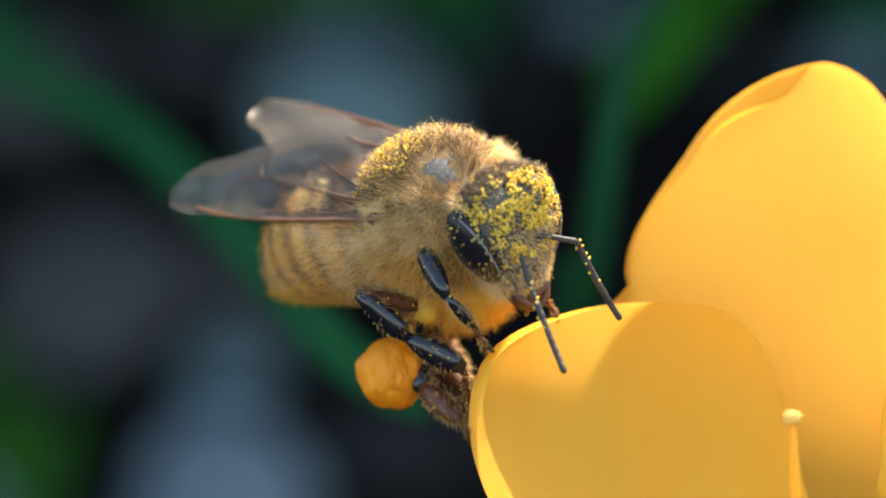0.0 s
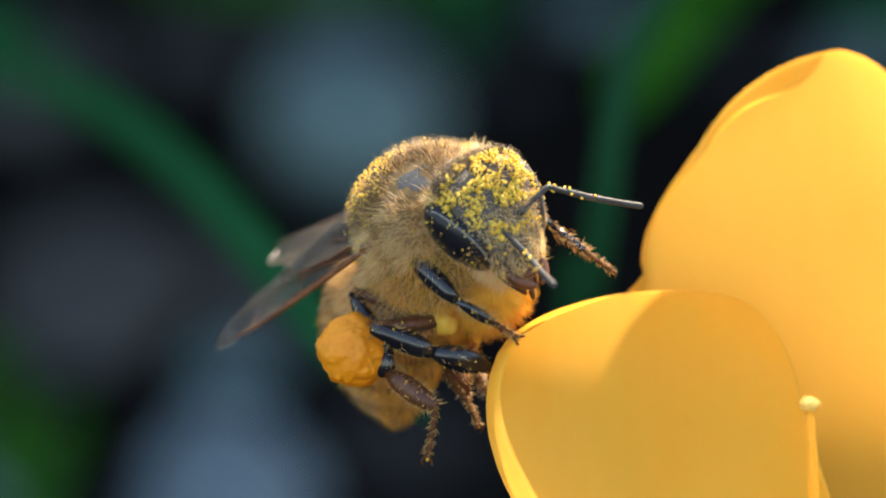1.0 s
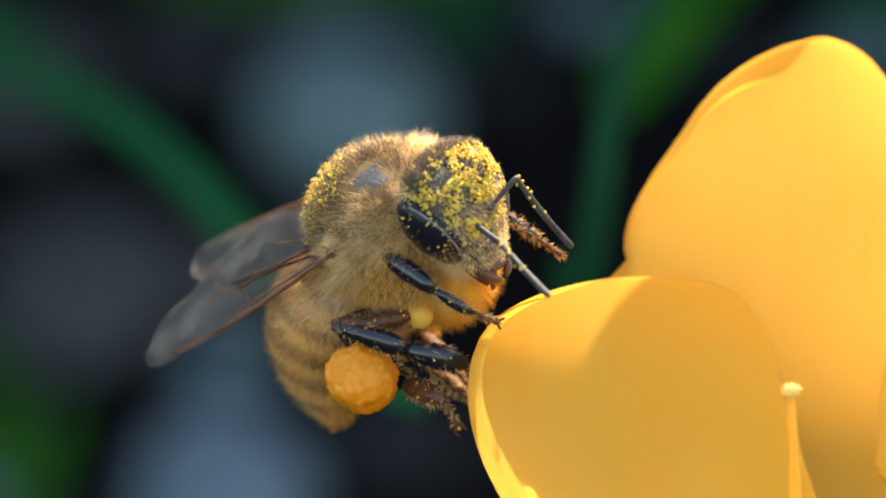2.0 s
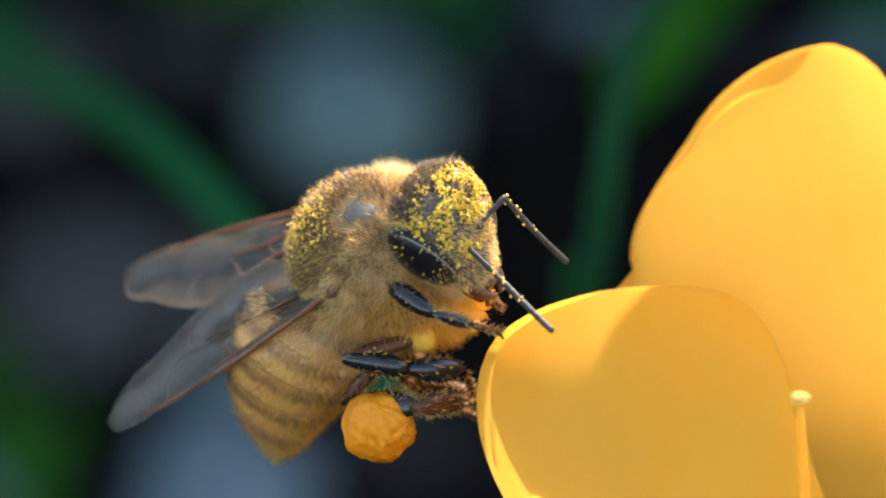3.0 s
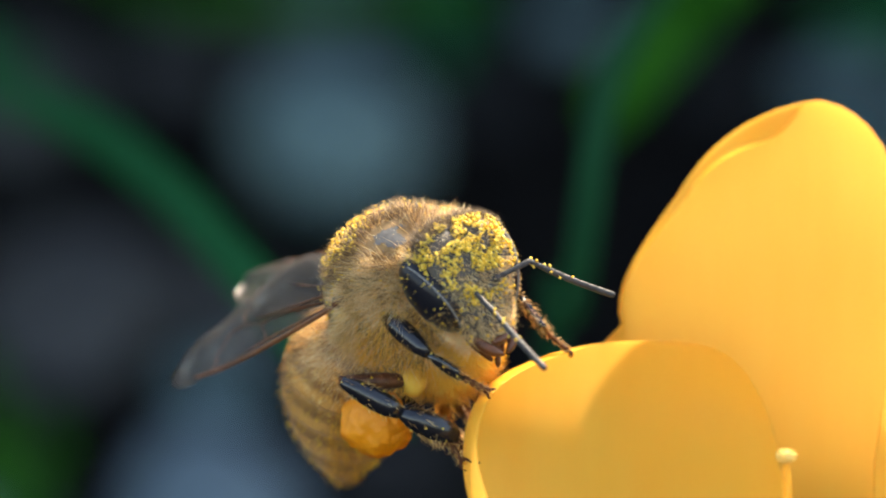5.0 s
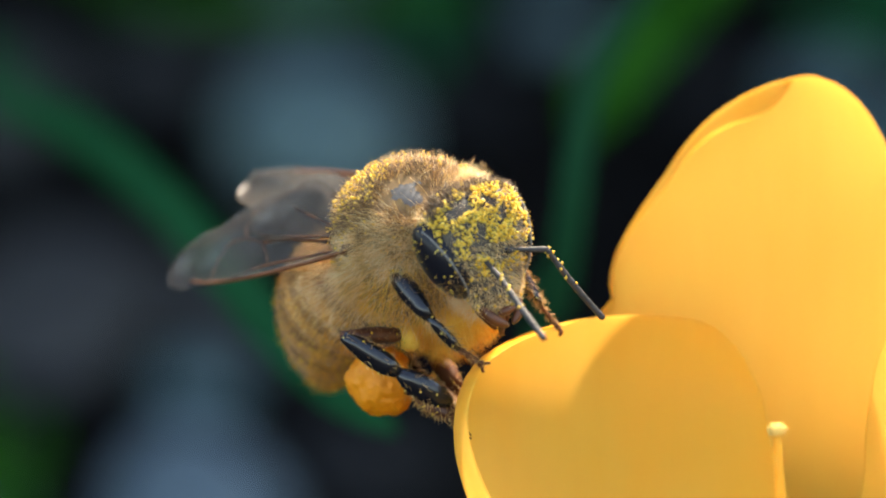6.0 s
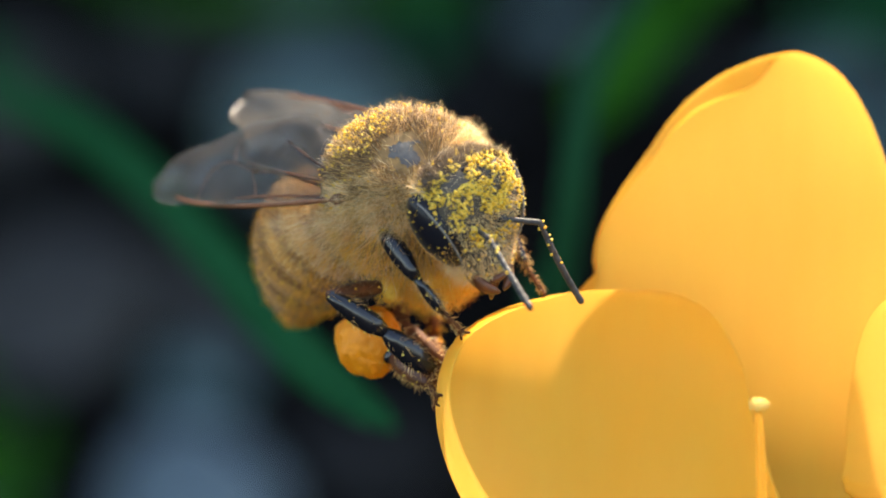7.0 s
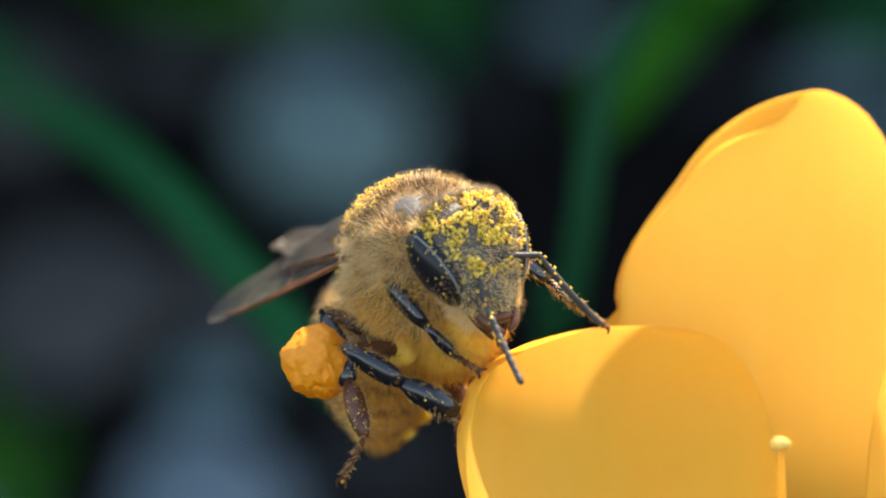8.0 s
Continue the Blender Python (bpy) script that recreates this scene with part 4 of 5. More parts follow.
# ---- what moves ----
def glide(rows, t):
    """The values of a table between its rows, on a smooth line."""
    times = [r[0] for r in rows]
    k = max(0, min(len(rows) - 2, sum(1 for x in times if x <= t) - 1))
    t0, t1 = times[k], times[k + 1]
    f = min(1.0, max(0.0, (t - t0) / (t1 - t0)))
    p1, p2 = np.array(rows[k][1:]), np.array(rows[k + 1][1:])
    p0, p3 = np.array(rows[max(k - 1, 0)][1:]), np.array(rows[min(k + 2, len(rows) - 1)][1:])
    d1 = 0.6 * (p2 - p0) / max(0.1, t1 - times[max(k - 1, 0)]) * (t1 - t0)
    d2 = 0.6 * (p3 - p1) / max(0.1, times[min(k + 2, len(rows) - 1)] - t0) * (t1 - t0)
    return (2 * f ** 3 - 3 * f ** 2 + 1) * p1 + (f ** 3 - 2 * f ** 2 + f) * d1 + (3 * f ** 2 - 2 * f ** 3) * p2 + (f ** 3 - f ** 2) * d2


def turned(q):
    w, x, yv, z = q / np.linalg.norm(q)
    return Matrix(((1 - 2 * (yv * yv + z * z), 2 * (x * yv - z * w), 2 * (x * z + yv * w), 0),
                   (2 * (x * yv + z * w), 1 - 2 * (x * x + z * z), 2 * (yv * z - x * w), 0),
                   (2 * (x * z - yv * w), 2 * (yv * z + x * w), 1 - 2 * (x * x + yv * yv), 0), (0, 0, 0, 1)))


def along(start, way, up):
    """The pose of a joint that starts there, with x along way and z as near to up as can be."""
    x = Vector(way).normalized()
    z = Vector(up) - x * x.dot(Vector(up))
    z = z.normalized() if z.length > 1e-3 else x.orthogonal().normalized()
    y = z.cross(x)
    return Matrix.Translation(Vector(start) * MM) @ Matrix((x, y, z)).transposed().to_4x4()


BEE_ROWS = [  # seconds, place on the flower in mm, turn as a quaternion
    (0, -0.144, 0.844, 0.070, 0.730, -0.530, -0.381, -0.204),
    (0.2, -0.045, 0.712, 0.010, 0.684, -0.565, -0.413, -0.205),
    (0.5, -0.558, -0.140, -0.070, 0.643, -0.557, -0.495, -0.175),
    (1, -0.649, 0.132, -0.050, 0.691, -0.489, -0.518, -0.122),
    (2.5, -1.681, -0.372, 0.001, 0.736, -0.466, -0.489, 0.025),
    (2.7, -1.473, -0.239, 0.015, 0.760, -0.488, -0.429, 0.010),
    (3, -2.076, -0.685, 0.038, 0.772, -0.433, -0.456, 0.096),
    (3.2, -2.473, -1.287, 0.036, 0.773, -0.340, -0.523, 0.114),
    (3.5, -0.246, 0, 0.010, 0.648, -0.561, -0.484, -0.177),
    (3.8, -0.007, -0.048, 0.001, 0.626, -0.543, -0.525, -0.194),
    (4, -0.026, -0.262, 0, 0.634, -0.556, -0.509, -0.170),
    (4.5, -0.988, -0.282, 0.010, 0.693, -0.525, -0.489, -0.071),
    (5, -0.761, -0.229, -0.040, 0.668, -0.527, -0.509, -0.130),
    (6.5, -0.179, 0.694, 0.011, 0.720, -0.520, -0.412, -0.204),
    (7, -0.188, 1.048, 0.010, 0.739, -0.499, -0.385, -0.238),
    (7.5, -0.232, 0.730, 0.021, 0.719, -0.510, -0.412, -0.229),
    (8, -0.296, 0.027, -0.021, 0.620, -0.568, -0.492, -0.226),
]
HEAD_ROWS = [
    (0, 0.981, 0.013, 0.193, -0.024),
    (0.2, 0.982, 0.004, 0.189, -0.026),
    (0.5, 0.992, -0.050, 0.118, 0.012),
    (1, 0.986, -0.039, 0.162, -0.023),
    (2.5, 0.935, -0.050, 0.347, -0.058),
    (2.7, 0.943, -0.078, 0.305, -0.105),
    (3, 0.945, -0.068, 0.286, -0.140),
    (3.2, 0.941, -0.046, 0.326, -0.077),
    (3.5, 0.969, 0.039, 0.218, -0.110),
    (3.8, 0.976, 0.031, 0.213, -0.032),
    (4, 0.983, -0.012, 0.176, -0.046),
    (4.5, 0.944, -0.003, 0.328, -0.047),
    (5, 0.978, -0.038, 0.202, -0.022),
    (6.5, 0.984, -0.029, 0.172, -0.043),
    (7, 0.988, 0.002, 0.154, -0.025),
    (7.5, 0.983, -0.042, 0.175, 0.033),
    (8, 0.993, -0.008, 0.121, 0.009),
]
FORE_RIGHT_UPPER = [
    (0, 0.46, -0.22, -0.86, -0.04, 0.46, -0.89),
    (0.2, 0.33, -0.08, -0.94, -0.03, 0.61, -0.79),
    (0.5, 0.32, 0.20, -0.92, -0.23, 0.61, -0.76),
    (1, 0.24, 0.02, -0.97, -0.08, 0.47, -0.88),
    (2.5, 0.25, -0.07, -0.97, 0, 0.25, -0.97),
    (2.7, 0.35, -0.34, -0.87, 0.14, 0.30, -0.94),
    (3, 0.44, -0.51, -0.74, 0.13, 0.33, -0.94),
    (3.2, 0.51, -0.29, -0.81, 0.24, 0.30, -0.92),
    (3.5, 0.24, 0.07, -0.97, -0.08, 0.60, -0.79),
    (3.8, 0.47, 0.07, -0.88, -0.11, 0.56, -0.82),
    (4, 0.44, -0.02, -0.90, -0.28, 0.61, -0.74),
    (4.5, 0.51, -0.23, -0.83, -0.14, 0.49, -0.86),
    (5, 0.32, 0.07, -0.94, -0.13, 0.54, -0.83),
    (6.5, 0.44, -0.09, -0.90, 0.03, 0.29, -0.96),
    (7, 0.43, 0.01, -0.90, 0.10, 0.30, -0.95),
    (7.5, 0.40, 0.11, -0.91, 0.13, 0.27, -0.96),
    (8, 0.18, 0.29, -0.94, -0.11, 0.53, -0.84),
]
FORE_RIGHT_LOWER = [
    (0, -0.04, 0.23, -0.97),
    (0.2, 0.04, 0.52, -0.85),
    (0.5, -0.08, 0.68, -0.72),
    (1, 0, 0.41, -0.91),
    (2.5, 0.26, 0.39, -0.88),
    (2.7, 0.25, 0.25, -0.94),
    (3, 0.29, 0.21, -0.93),
    (3.2, 0.20, 0.16, -0.97),
    (3.5, 0.06, 0.55, -0.84),
    (3.8, 0.04, 0.65, -0.76),
    (4, 0.03, 0.58, -0.82),
    (4.5, 0.11, 0.43, -0.90),
    (5, 0.05, 0.53, -0.85),
    (6.5, 0.24, 0.45, -0.86),
    (7, 0.19, 0.36, -0.91),
    (7.5, 0.22, 0.42, -0.88),
    (8, -0.12, 0.71, -0.69),
]
FORE_LEFT_UPPER = [
    (0, -0.29, 0.16, -0.94, 0.11, -0.20, -0.97),
    (0.2, -0.49, 0.39, -0.78, 0.09, -0.16, -0.98),
    (0.5, 0.12, 0.51, -0.85, 0.13, 0.50, -0.86),
    (1, 0.15, 0.25, -0.96, 0.15, 0.25, -0.96),
    (2.5, 0.15, 0.01, -0.99, 0.15, 0.01, -0.99),
    (2.7, 0.24, -0.57, -0.78, 0, 0.40, -0.92),
    (3, -0.10, -0.36, -0.93, -0.10, -0.36, -0.93),
    (3.2, -0.13, -0.44, -0.89, -0.13, -0.44, -0.89),
    (3.5, -0.84, 0.49, -0.22, 0.11, -0.41, -0.91),
    (3.8, -0.81, 0.58, -0.04, 0.01, -0.31, -0.95),
    (4, -0.69, 0.58, -0.42, 0.03, -0.16, -0.99),
    (4.5, -0.03, 0.31, -0.95, 0.09, 0.16, -0.98),
    (5, -0.29, 0.44, -0.85, 0, 0.12, -0.99),
    (6.5, -0.12, 0.19, -0.97, 0.08, -0.02, -1.00),
    (7, -0.05, 0.24, -0.97, 0.18, -0.05, -0.98),
    (7.5, 0.27, 0.28, -0.92, 0.28, 0.28, -0.92),
    (8, -0.01, 0.64, -0.77, 0.02, 0.59, -0.80),
]
FORE_LEFT_LOWER = [
    (0, 0.48, -0.14, -0.86),
    (0.2, 0.57, -0.09, -0.82),
    (0.5, 0.14, 0.49, -0.86),
    (1, 0.15, 0.25, -0.96),
    (2.5, 0.15, 0.01, -0.99),
    (2.7, 0.11, 0.13, -0.99),
    (3, -0.10, -0.36, -0.93),
    (3.2, -0.13, -0.44, -0.89),
    (3.5, 0.34, -0.31, -0.89),
    (3.8, 0.31, -0.23, -0.92),
    (4, 0.37, -0.12, -0.92),
    (4.5, 0.20, 0.14, -0.97),
    (5, 0.28, 0.11, -0.95),
    (6.5, 0.31, -0.01, -0.95),
    (7, 0.44, -0.03, -0.90),
    (7.5, 0.28, 0.28, -0.92),
    (8, 0.08, 0.57, -0.82),
]
MID_RIGHT_UPPER = [
    (0, 0.02, -0.86, 0.50, 0.20, 0.43, -0.88),
    (0.2, 0.16, -0.93, 0.33, 0.14, 0.61, -0.78),
    (0.5, 0.28, -0.91, 0.29, 0.09, 0.64, -0.77),
    (1, 0.07, -0.90, 0.42, 0.07, 0.56, -0.82),
    (2.5, -0.23, -0.81, 0.54, 0.20, 0.39, -0.90),
    (2.7, -0.28, -0.79, 0.55, 0.26, 0.38, -0.89),
    (3, -0.41, -0.63, 0.66, 0.30, 0.30, -0.90),
    (3.2, -0.28, -0.71, 0.65, 0.24, 0.35, -0.90),
    (3.5, 0.08, -0.89, 0.46, 0.07, 0.58, -0.81),
    (3.8, 0.20, -0.86, 0.46, -0.07, 0.62, -0.78),
    (4, 0.21, -0.83, 0.51, 0.02, 0.49, -0.87),
    (4.5, 0.01, -0.88, 0.48, 0.12, 0.47, -0.87),
    (5, 0.14, -0.91, 0.40, 0.13, 0.48, -0.86),
    (6.5, 0.13, -0.93, 0.34, 0.21, 0.49, -0.85),
    (7, 0.18, -0.94, 0.27, 0.34, 0.49, -0.80),
    (7.5, 0.26, -0.92, 0.28, 0.34, 0.50, -0.79),
    (8, 0.39, -0.91, 0.15, 0.07, 0.66, -0.74),
]
MID_RIGHT_LOWER = [
    (0, 0.36, 0.54, -0.76, -0.44, 0.05, -0.90),
    (0.2, -0.07, 0.78, -0.62, -0.36, 0.08, -0.93),
    (0.5, -0.16, 0.88, -0.44, -0.53, 0.24, -0.81),
    (1, -0.11, 0.72, -0.68, -0.67, 0.01, -0.74),
    (2.5, 0.19, 0.46, -0.87, -0.65, 0.11, -0.75),
    (2.7, 0.20, 0.47, -0.86, -0.54, 0.15, -0.83),
    (3, 0.16, 0.56, -0.81, -0.64, 0.12, -0.76),
    (3.2, 0.09, 0.57, -0.81, -0.68, -0.01, -0.74),
    (3.5, -0.16, 0.71, -0.69, -0.29, 0.17, -0.94),
    (3.8, -0.26, 0.70, -0.67, -0.50, 0.25, -0.83),
    (4, -0.25, 0.68, -0.69, -0.50, 0.19, -0.84),
    (4.5, 0.04, 0.58, -0.81, -0.53, 0.24, -0.81),
    (5, -0.01, 0.65, -0.76, -0.61, 0.38, -0.70),
    (6.5, 0.02, 0.59, -0.81, -0.11, 0.01, -0.99),
    (7, 0.12, 0.50, -0.86, -0.23, -0.03, -0.97),
    (7.5, 0.07, 0.59, -0.80, -0.38, -0.09, -0.92),
    (8, 0.01, 0.73, -0.68, -0.59, 0.17, -0.79),
]
HIND_RIGHT_UPPER = [
    (0, -0.83, 0.24, -0.51, 0.71, -0.52, -0.48),
    (0.2, -0.74, -0.66, -0.15, 0.58, 0.40, -0.71),
    (0.5, -0.62, -0.70, 0.35, 0.54, -0.23, -0.81),
    (1, -0.40, -0.51, 0.76, 0.23, -0.40, -0.89),
    (2.5, 0.05, -0.96, 0.28, -0.26, 0.51, -0.82),
    (2.7, -0.31, -0.90, 0.32, 0.20, 0.57, -0.80),
    (3, -0.85, -0.52, 0.02, 0.82, -0.39, -0.43),
    (3.2, -0.72, -0.68, 0.14, 0.71, -0.55, -0.45),
    (3.5, -0.59, -0.71, 0.39, 0.45, -0.38, -0.81),
    (3.8, -0.52, -0.75, 0.40, 0.48, -0.17, -0.86),
    (4, -0.65, -0.63, 0.44, 0.59, -0.13, -0.80),
    (4.5, -0.72, -0.32, 0.62, 0.42, -0.43, -0.80),
    (5, -0.94, -0.13, 0.31, 0.72, 0.04, -0.69),
    (6.5, -0.82, 0.48, -0.31, 0.65, -0.60, -0.48),
    (7, -0.66, 0.41, -0.63, 0.68, -0.65, -0.34),
    (7.5, -0.94, 0, -0.35, 0.87, -0.24, -0.43),
    (8, -0.36, -0.65, 0.67, 0.47, -0.25, -0.85),
]
HIND_RIGHT_LOWER = [
    (0, 0.79, -0.17, -0.58, 0.83, -0.54, -0.17),
    (0.2, 0.13, 0.08, -0.99, -0.10, -0.35, -0.93),
    (0.5, 0.15, 0.06, -0.99, -0.32, -0.55, -0.77),
    (1, 0.53, -0.02, -0.85, -0.26, -0.68, -0.68),
    (2.5, 0.78, -0.46, -0.43, 0.75, -0.57, -0.33),
    (2.7, 0.71, -0.52, -0.47, 0.66, -0.72, -0.23),
    (3, 0.14, 0.66, -0.73, 0.74, -0.68, -0.05),
    (3.2, 0.55, 0.34, -0.76, 0.91, -0.40, 0.12),
    (3.5, -0.09, 0.36, -0.93, 0.41, -0.70, -0.59),
    (3.8, 0.02, 0.34, -0.94, 0.37, -0.52, -0.77),
    (4, -0.27, 0.56, -0.79, 0.68, -0.40, -0.61),
    (4.5, -0.27, 0.02, -0.96, 0.34, -0.76, -0.55),
    (5, 0.72, -0.28, -0.64, 0.71, -0.43, -0.56),
    (6.5, 0.87, -0.16, -0.47, 0.80, -0.49, -0.34),
    (7, 0.92, -0.16, -0.35, 0.86, -0.49, -0.14),
    (7.5, 0.59, -0.02, -0.81, 0.88, -0.45, -0.14),
    (8, 0.33, -0.24, -0.91, -0.06, -0.73, -0.68),
]
MID_LEFT_UPPER = [
    (0, -0.96, 0.07, -0.26, 0.19, -0.80, -0.57),
    (0.2, -0.96, 0.27, 0.11, 0.01, -0.92, -0.38),
    (0.5, -0.83, 0.50, 0.27, -0.24, -0.84, -0.48),
    (1, -0.98, 0.08, 0.21, -0.01, -0.87, -0.49),
    (2.5, -0.93, 0.32, 0.18, 0.03, -0.81, -0.59),
    (2.7, -0.93, 0.34, 0.12, 0.20, -0.77, -0.60),
    (3, -0.98, 0.11, -0.15, -0.02, -0.77, -0.64),
    (3.2, -0.98, 0.22, -0.04, 0.14, -0.79, -0.60),
    (3.5, -0.76, 0.56, 0.33, -0.24, -0.79, -0.56),
    (3.8, -0.78, 0.45, 0.43, -0.35, -0.83, -0.43),
    (4, -0.77, 0.54, 0.34, -0.38, -0.75, -0.54),
    (4.5, -0.63, 0.70, 0.33, -0.20, -0.75, -0.63),
    (5, -0.56, 0.64, 0.52, -0.21, -0.84, -0.50),
    (6.5, -0.96, 0.29, -0.05, 0.19, -0.81, -0.55),
    (7, -0.96, -0.07, -0.28, 0.46, -0.77, -0.45),
    (7.5, -0.96, 0.26, -0.06, 0.18, -0.80, -0.57),
    (8, -0.76, 0.58, 0.31, -0.04, -0.83, -0.55),
]
MID_LEFT_LOWER = [
    (0, 0.68, -0.13, -0.72, 0.41, -0.49, -0.77),
    (0.2, 0.78, 0.12, -0.62, 0.31, -0.43, -0.85),
    (0.5, 0.73, -0.19, -0.66, 0.16, -0.36, -0.92),
    (1, 0.27, -0.43, -0.86, 0.31, -0.43, -0.85),
    (2.5, 0.58, -0.37, -0.72, 0.32, -0.43, -0.84),
    (2.7, 0.65, -0.36, -0.67, 0.36, -0.48, -0.80),
    (3, 0.76, -0.46, -0.46, 0.35, -0.47, -0.81),
    (3.2, 0.86, -0.38, -0.35, 0.39, -0.50, -0.78),
    (3.5, 0.62, -0.28, -0.73, 0.17, -0.37, -0.91),
    (3.8, 0.61, -0.37, -0.71, 0.12, -0.35, -0.93),
    (4, 0.77, -0.31, -0.56, 0.09, -0.32, -0.94),
    (4.5, 0.53, -0.54, -0.65, 0.20, -0.37, -0.91),
    (5, 0.23, -0.28, -0.93, 0.45, -0.49, -0.75),
    (6.5, 0.63, -0.19, -0.75, 0.53, -0.54, -0.66),
    (7, 0.61, 0.09, -0.79, 0.57, -0.56, -0.60),
    (7.5, 0.73, -0.36, -0.58, 0.40, -0.48, -0.78),
    (8, 0.22, -0.24, -0.94, 0.31, -0.44, -0.84),
]
HIND_LEFT_UPPER = [
    (0, -0.71, 0.70, 0.11, -0.03, -0.54, -0.84),
    (0.2, -0.66, 0.70, 0.28, -0.30, -0.44, -0.85),
    (0.5, -0.64, 0.71, 0.29, -0.61, -0.37, -0.70),
    (1, -0.76, 0.64, 0.14, -0.46, -0.55, -0.70),
    (2.5, -0.77, 0.63, 0.05, -0.34, -0.59, -0.74),
    (2.7, -0.74, 0.67, 0, -0.22, -0.60, -0.77),
    (3, -0.74, 0.66, 0.11, -0.25, -0.68, -0.69),
    (3.2, -0.82, 0.57, 0.06, -0.19, -0.74, -0.65),
    (3.5, -0.68, 0.71, 0.19, -0.59, -0.44, -0.68),
    (3.8, -0.69, 0.68, 0.24, -0.66, -0.44, -0.61),
    (4, -0.69, 0.70, 0.20, -0.67, -0.42, -0.60),
    (4.5, -0.70, 0.70, 0.10, -0.51, -0.48, -0.72),
    (5, -0.69, 0.71, 0.14, -0.54, -0.45, -0.71),
    (6.5, -0.71, 0.70, -0.12, -0.10, -0.55, -0.83),
    (7, -0.71, 0.65, -0.28, 0.15, -0.58, -0.80),
    (7.5, -0.73, 0.68, -0.07, 0.06, -0.54, -0.84),
    (8, -0.67, 0.71, 0.22, -0.56, -0.31, -0.77),
]
HIND_LEFT_LOWER = [
    (0, 0.51, -0.37, -0.77, 0.56, -0.35, -0.76),
    (0.2, 0.55, -0.27, -0.79, 0.59, -0.26, -0.76),
    (0.5, 0.66, -0.22, -0.72, 0.66, -0.24, -0.71),
    (1, 0.56, -0.38, -0.73, 0.58, -0.37, -0.73),
    (2.5, 0.49, -0.42, -0.76, 0.53, -0.40, -0.75),
    (2.7, 0.53, -0.42, -0.74, 0.56, -0.39, -0.73),
    (3, 0.52, -0.45, -0.72, 0.56, -0.41, -0.72),
    (3.2, 0.49, -0.52, -0.70, 0.53, -0.48, -0.70),
    (3.5, 0.56, -0.29, -0.77, 0.59, -0.29, -0.75),
    (3.8, 0.56, -0.30, -0.77, 0.59, -0.30, -0.75),
    (4, 0.57, -0.30, -0.76, 0.60, -0.30, -0.74),
    (4.5, 0.55, -0.33, -0.77, 0.58, -0.32, -0.75),
    (5, 0.57, -0.31, -0.76, 0.59, -0.31, -0.74),
    (6.5, 0.54, -0.38, -0.75, 0.56, -0.36, -0.74),
    (7, 0.51, -0.43, -0.74, 0.53, -0.41, -0.74),
    (7.5, 0.47, -0.40, -0.78, 0.52, -0.38, -0.77),
    (8, 0.56, -0.26, -0.78, 0.60, -0.27, -0.76),
]
ANTENNA_RIGHT = [
    (0, 0.57, -0.23, -0.78, 0.71, -0.29, -0.64),
    (0.2, 0.75, -0.29, -0.59, 0.55, -0.09, -0.83),
    (0.5, 0.40, 0.07, -0.91, 0.66, -0.16, -0.73),
    (1, 0.50, 0.12, -0.86, 0.89, -0.41, -0.19),
    (2.5, 0.94, -0.22, -0.26, 0.84, -0.40, -0.36),
    (2.7, 0.73, -0.05, -0.68, 0.79, -0.38, -0.47),
    (3, 0.70, -0.14, -0.70, 0.82, -0.37, -0.43),
    (3.2, 0.82, -0.15, -0.55, 0.87, -0.41, -0.26),
    (3.5, 0.88, -0.19, -0.44, 0.82, -0.26, -0.50),
    (3.8, 0.76, -0.08, -0.64, 0.85, -0.26, -0.46),
    (4, 0.73, -0.27, -0.63, 0.78, -0.32, -0.54),
    (4.5, 0.90, -0.01, -0.44, 0.88, -0.48, -0.02),
    (5, 0.84, -0.13, -0.53, 0.84, -0.17, -0.51),
    (6.5, 0.95, -0.29, -0.09, 0.89, -0.25, -0.37),
    (7, 0.92, -0.35, 0.20, 0.88, -0.26, -0.40),
    (7.5, 0.58, -0.09, -0.81, 0.75, -0.27, -0.61),
    (8, 0.21, -0.13, -0.97, 0.55, -0.10, -0.83),
]
ANTENNA_LEFT = [
    (0, 0.46, 0.80, -0.39, 0.20, 0.29, -0.94),
    (0.2, 0.29, 0.88, -0.37, 0.14, 0.23, -0.96),
    (0.5, 0.23, 0.97, -0.08, 0, 0.57, -0.82),
    (1, 0.13, 0.96, 0.23, 0.31, 0.74, -0.59),
    (2.5, 0.35, 0.87, 0.35, 0.07, 0.03, -1.00),
    (2.7, 0.41, 0.86, 0.29, 0.05, -0.08, -1.00),
    (3, 0.26, 0.95, 0.19, 0.27, 0.21, -0.94),
    (3.2, 0.49, 0.87, -0.09, 0.19, -0.06, -0.98),
    (3.5, 0.26, 0.96, 0.05, 0.18, 0.04, -0.98),
    (3.8, -0.16, 0.95, 0.27, 0.15, 0.60, -0.79),
    (4, 0.35, 0.92, 0.16, 0.02, 0.73, -0.69),
    (4.5, 0.46, 0.84, -0.30, 0.27, 0.22, -0.94),
    (5, 0.27, 0.96, 0.11, 0.17, 0.75, -0.64),
    (6.5, 0.47, 0.80, -0.37, 0.07, 0.29, -0.95),
    (7, 0.47, 0.82, -0.32, 0.18, 0.24, -0.95),
    (7.5, 0.36, 0.82, -0.43, 0.16, 0.30, -0.94),
    (8, 0.14, 0.97, -0.21, -0.05, 0.56, -0.83),
]
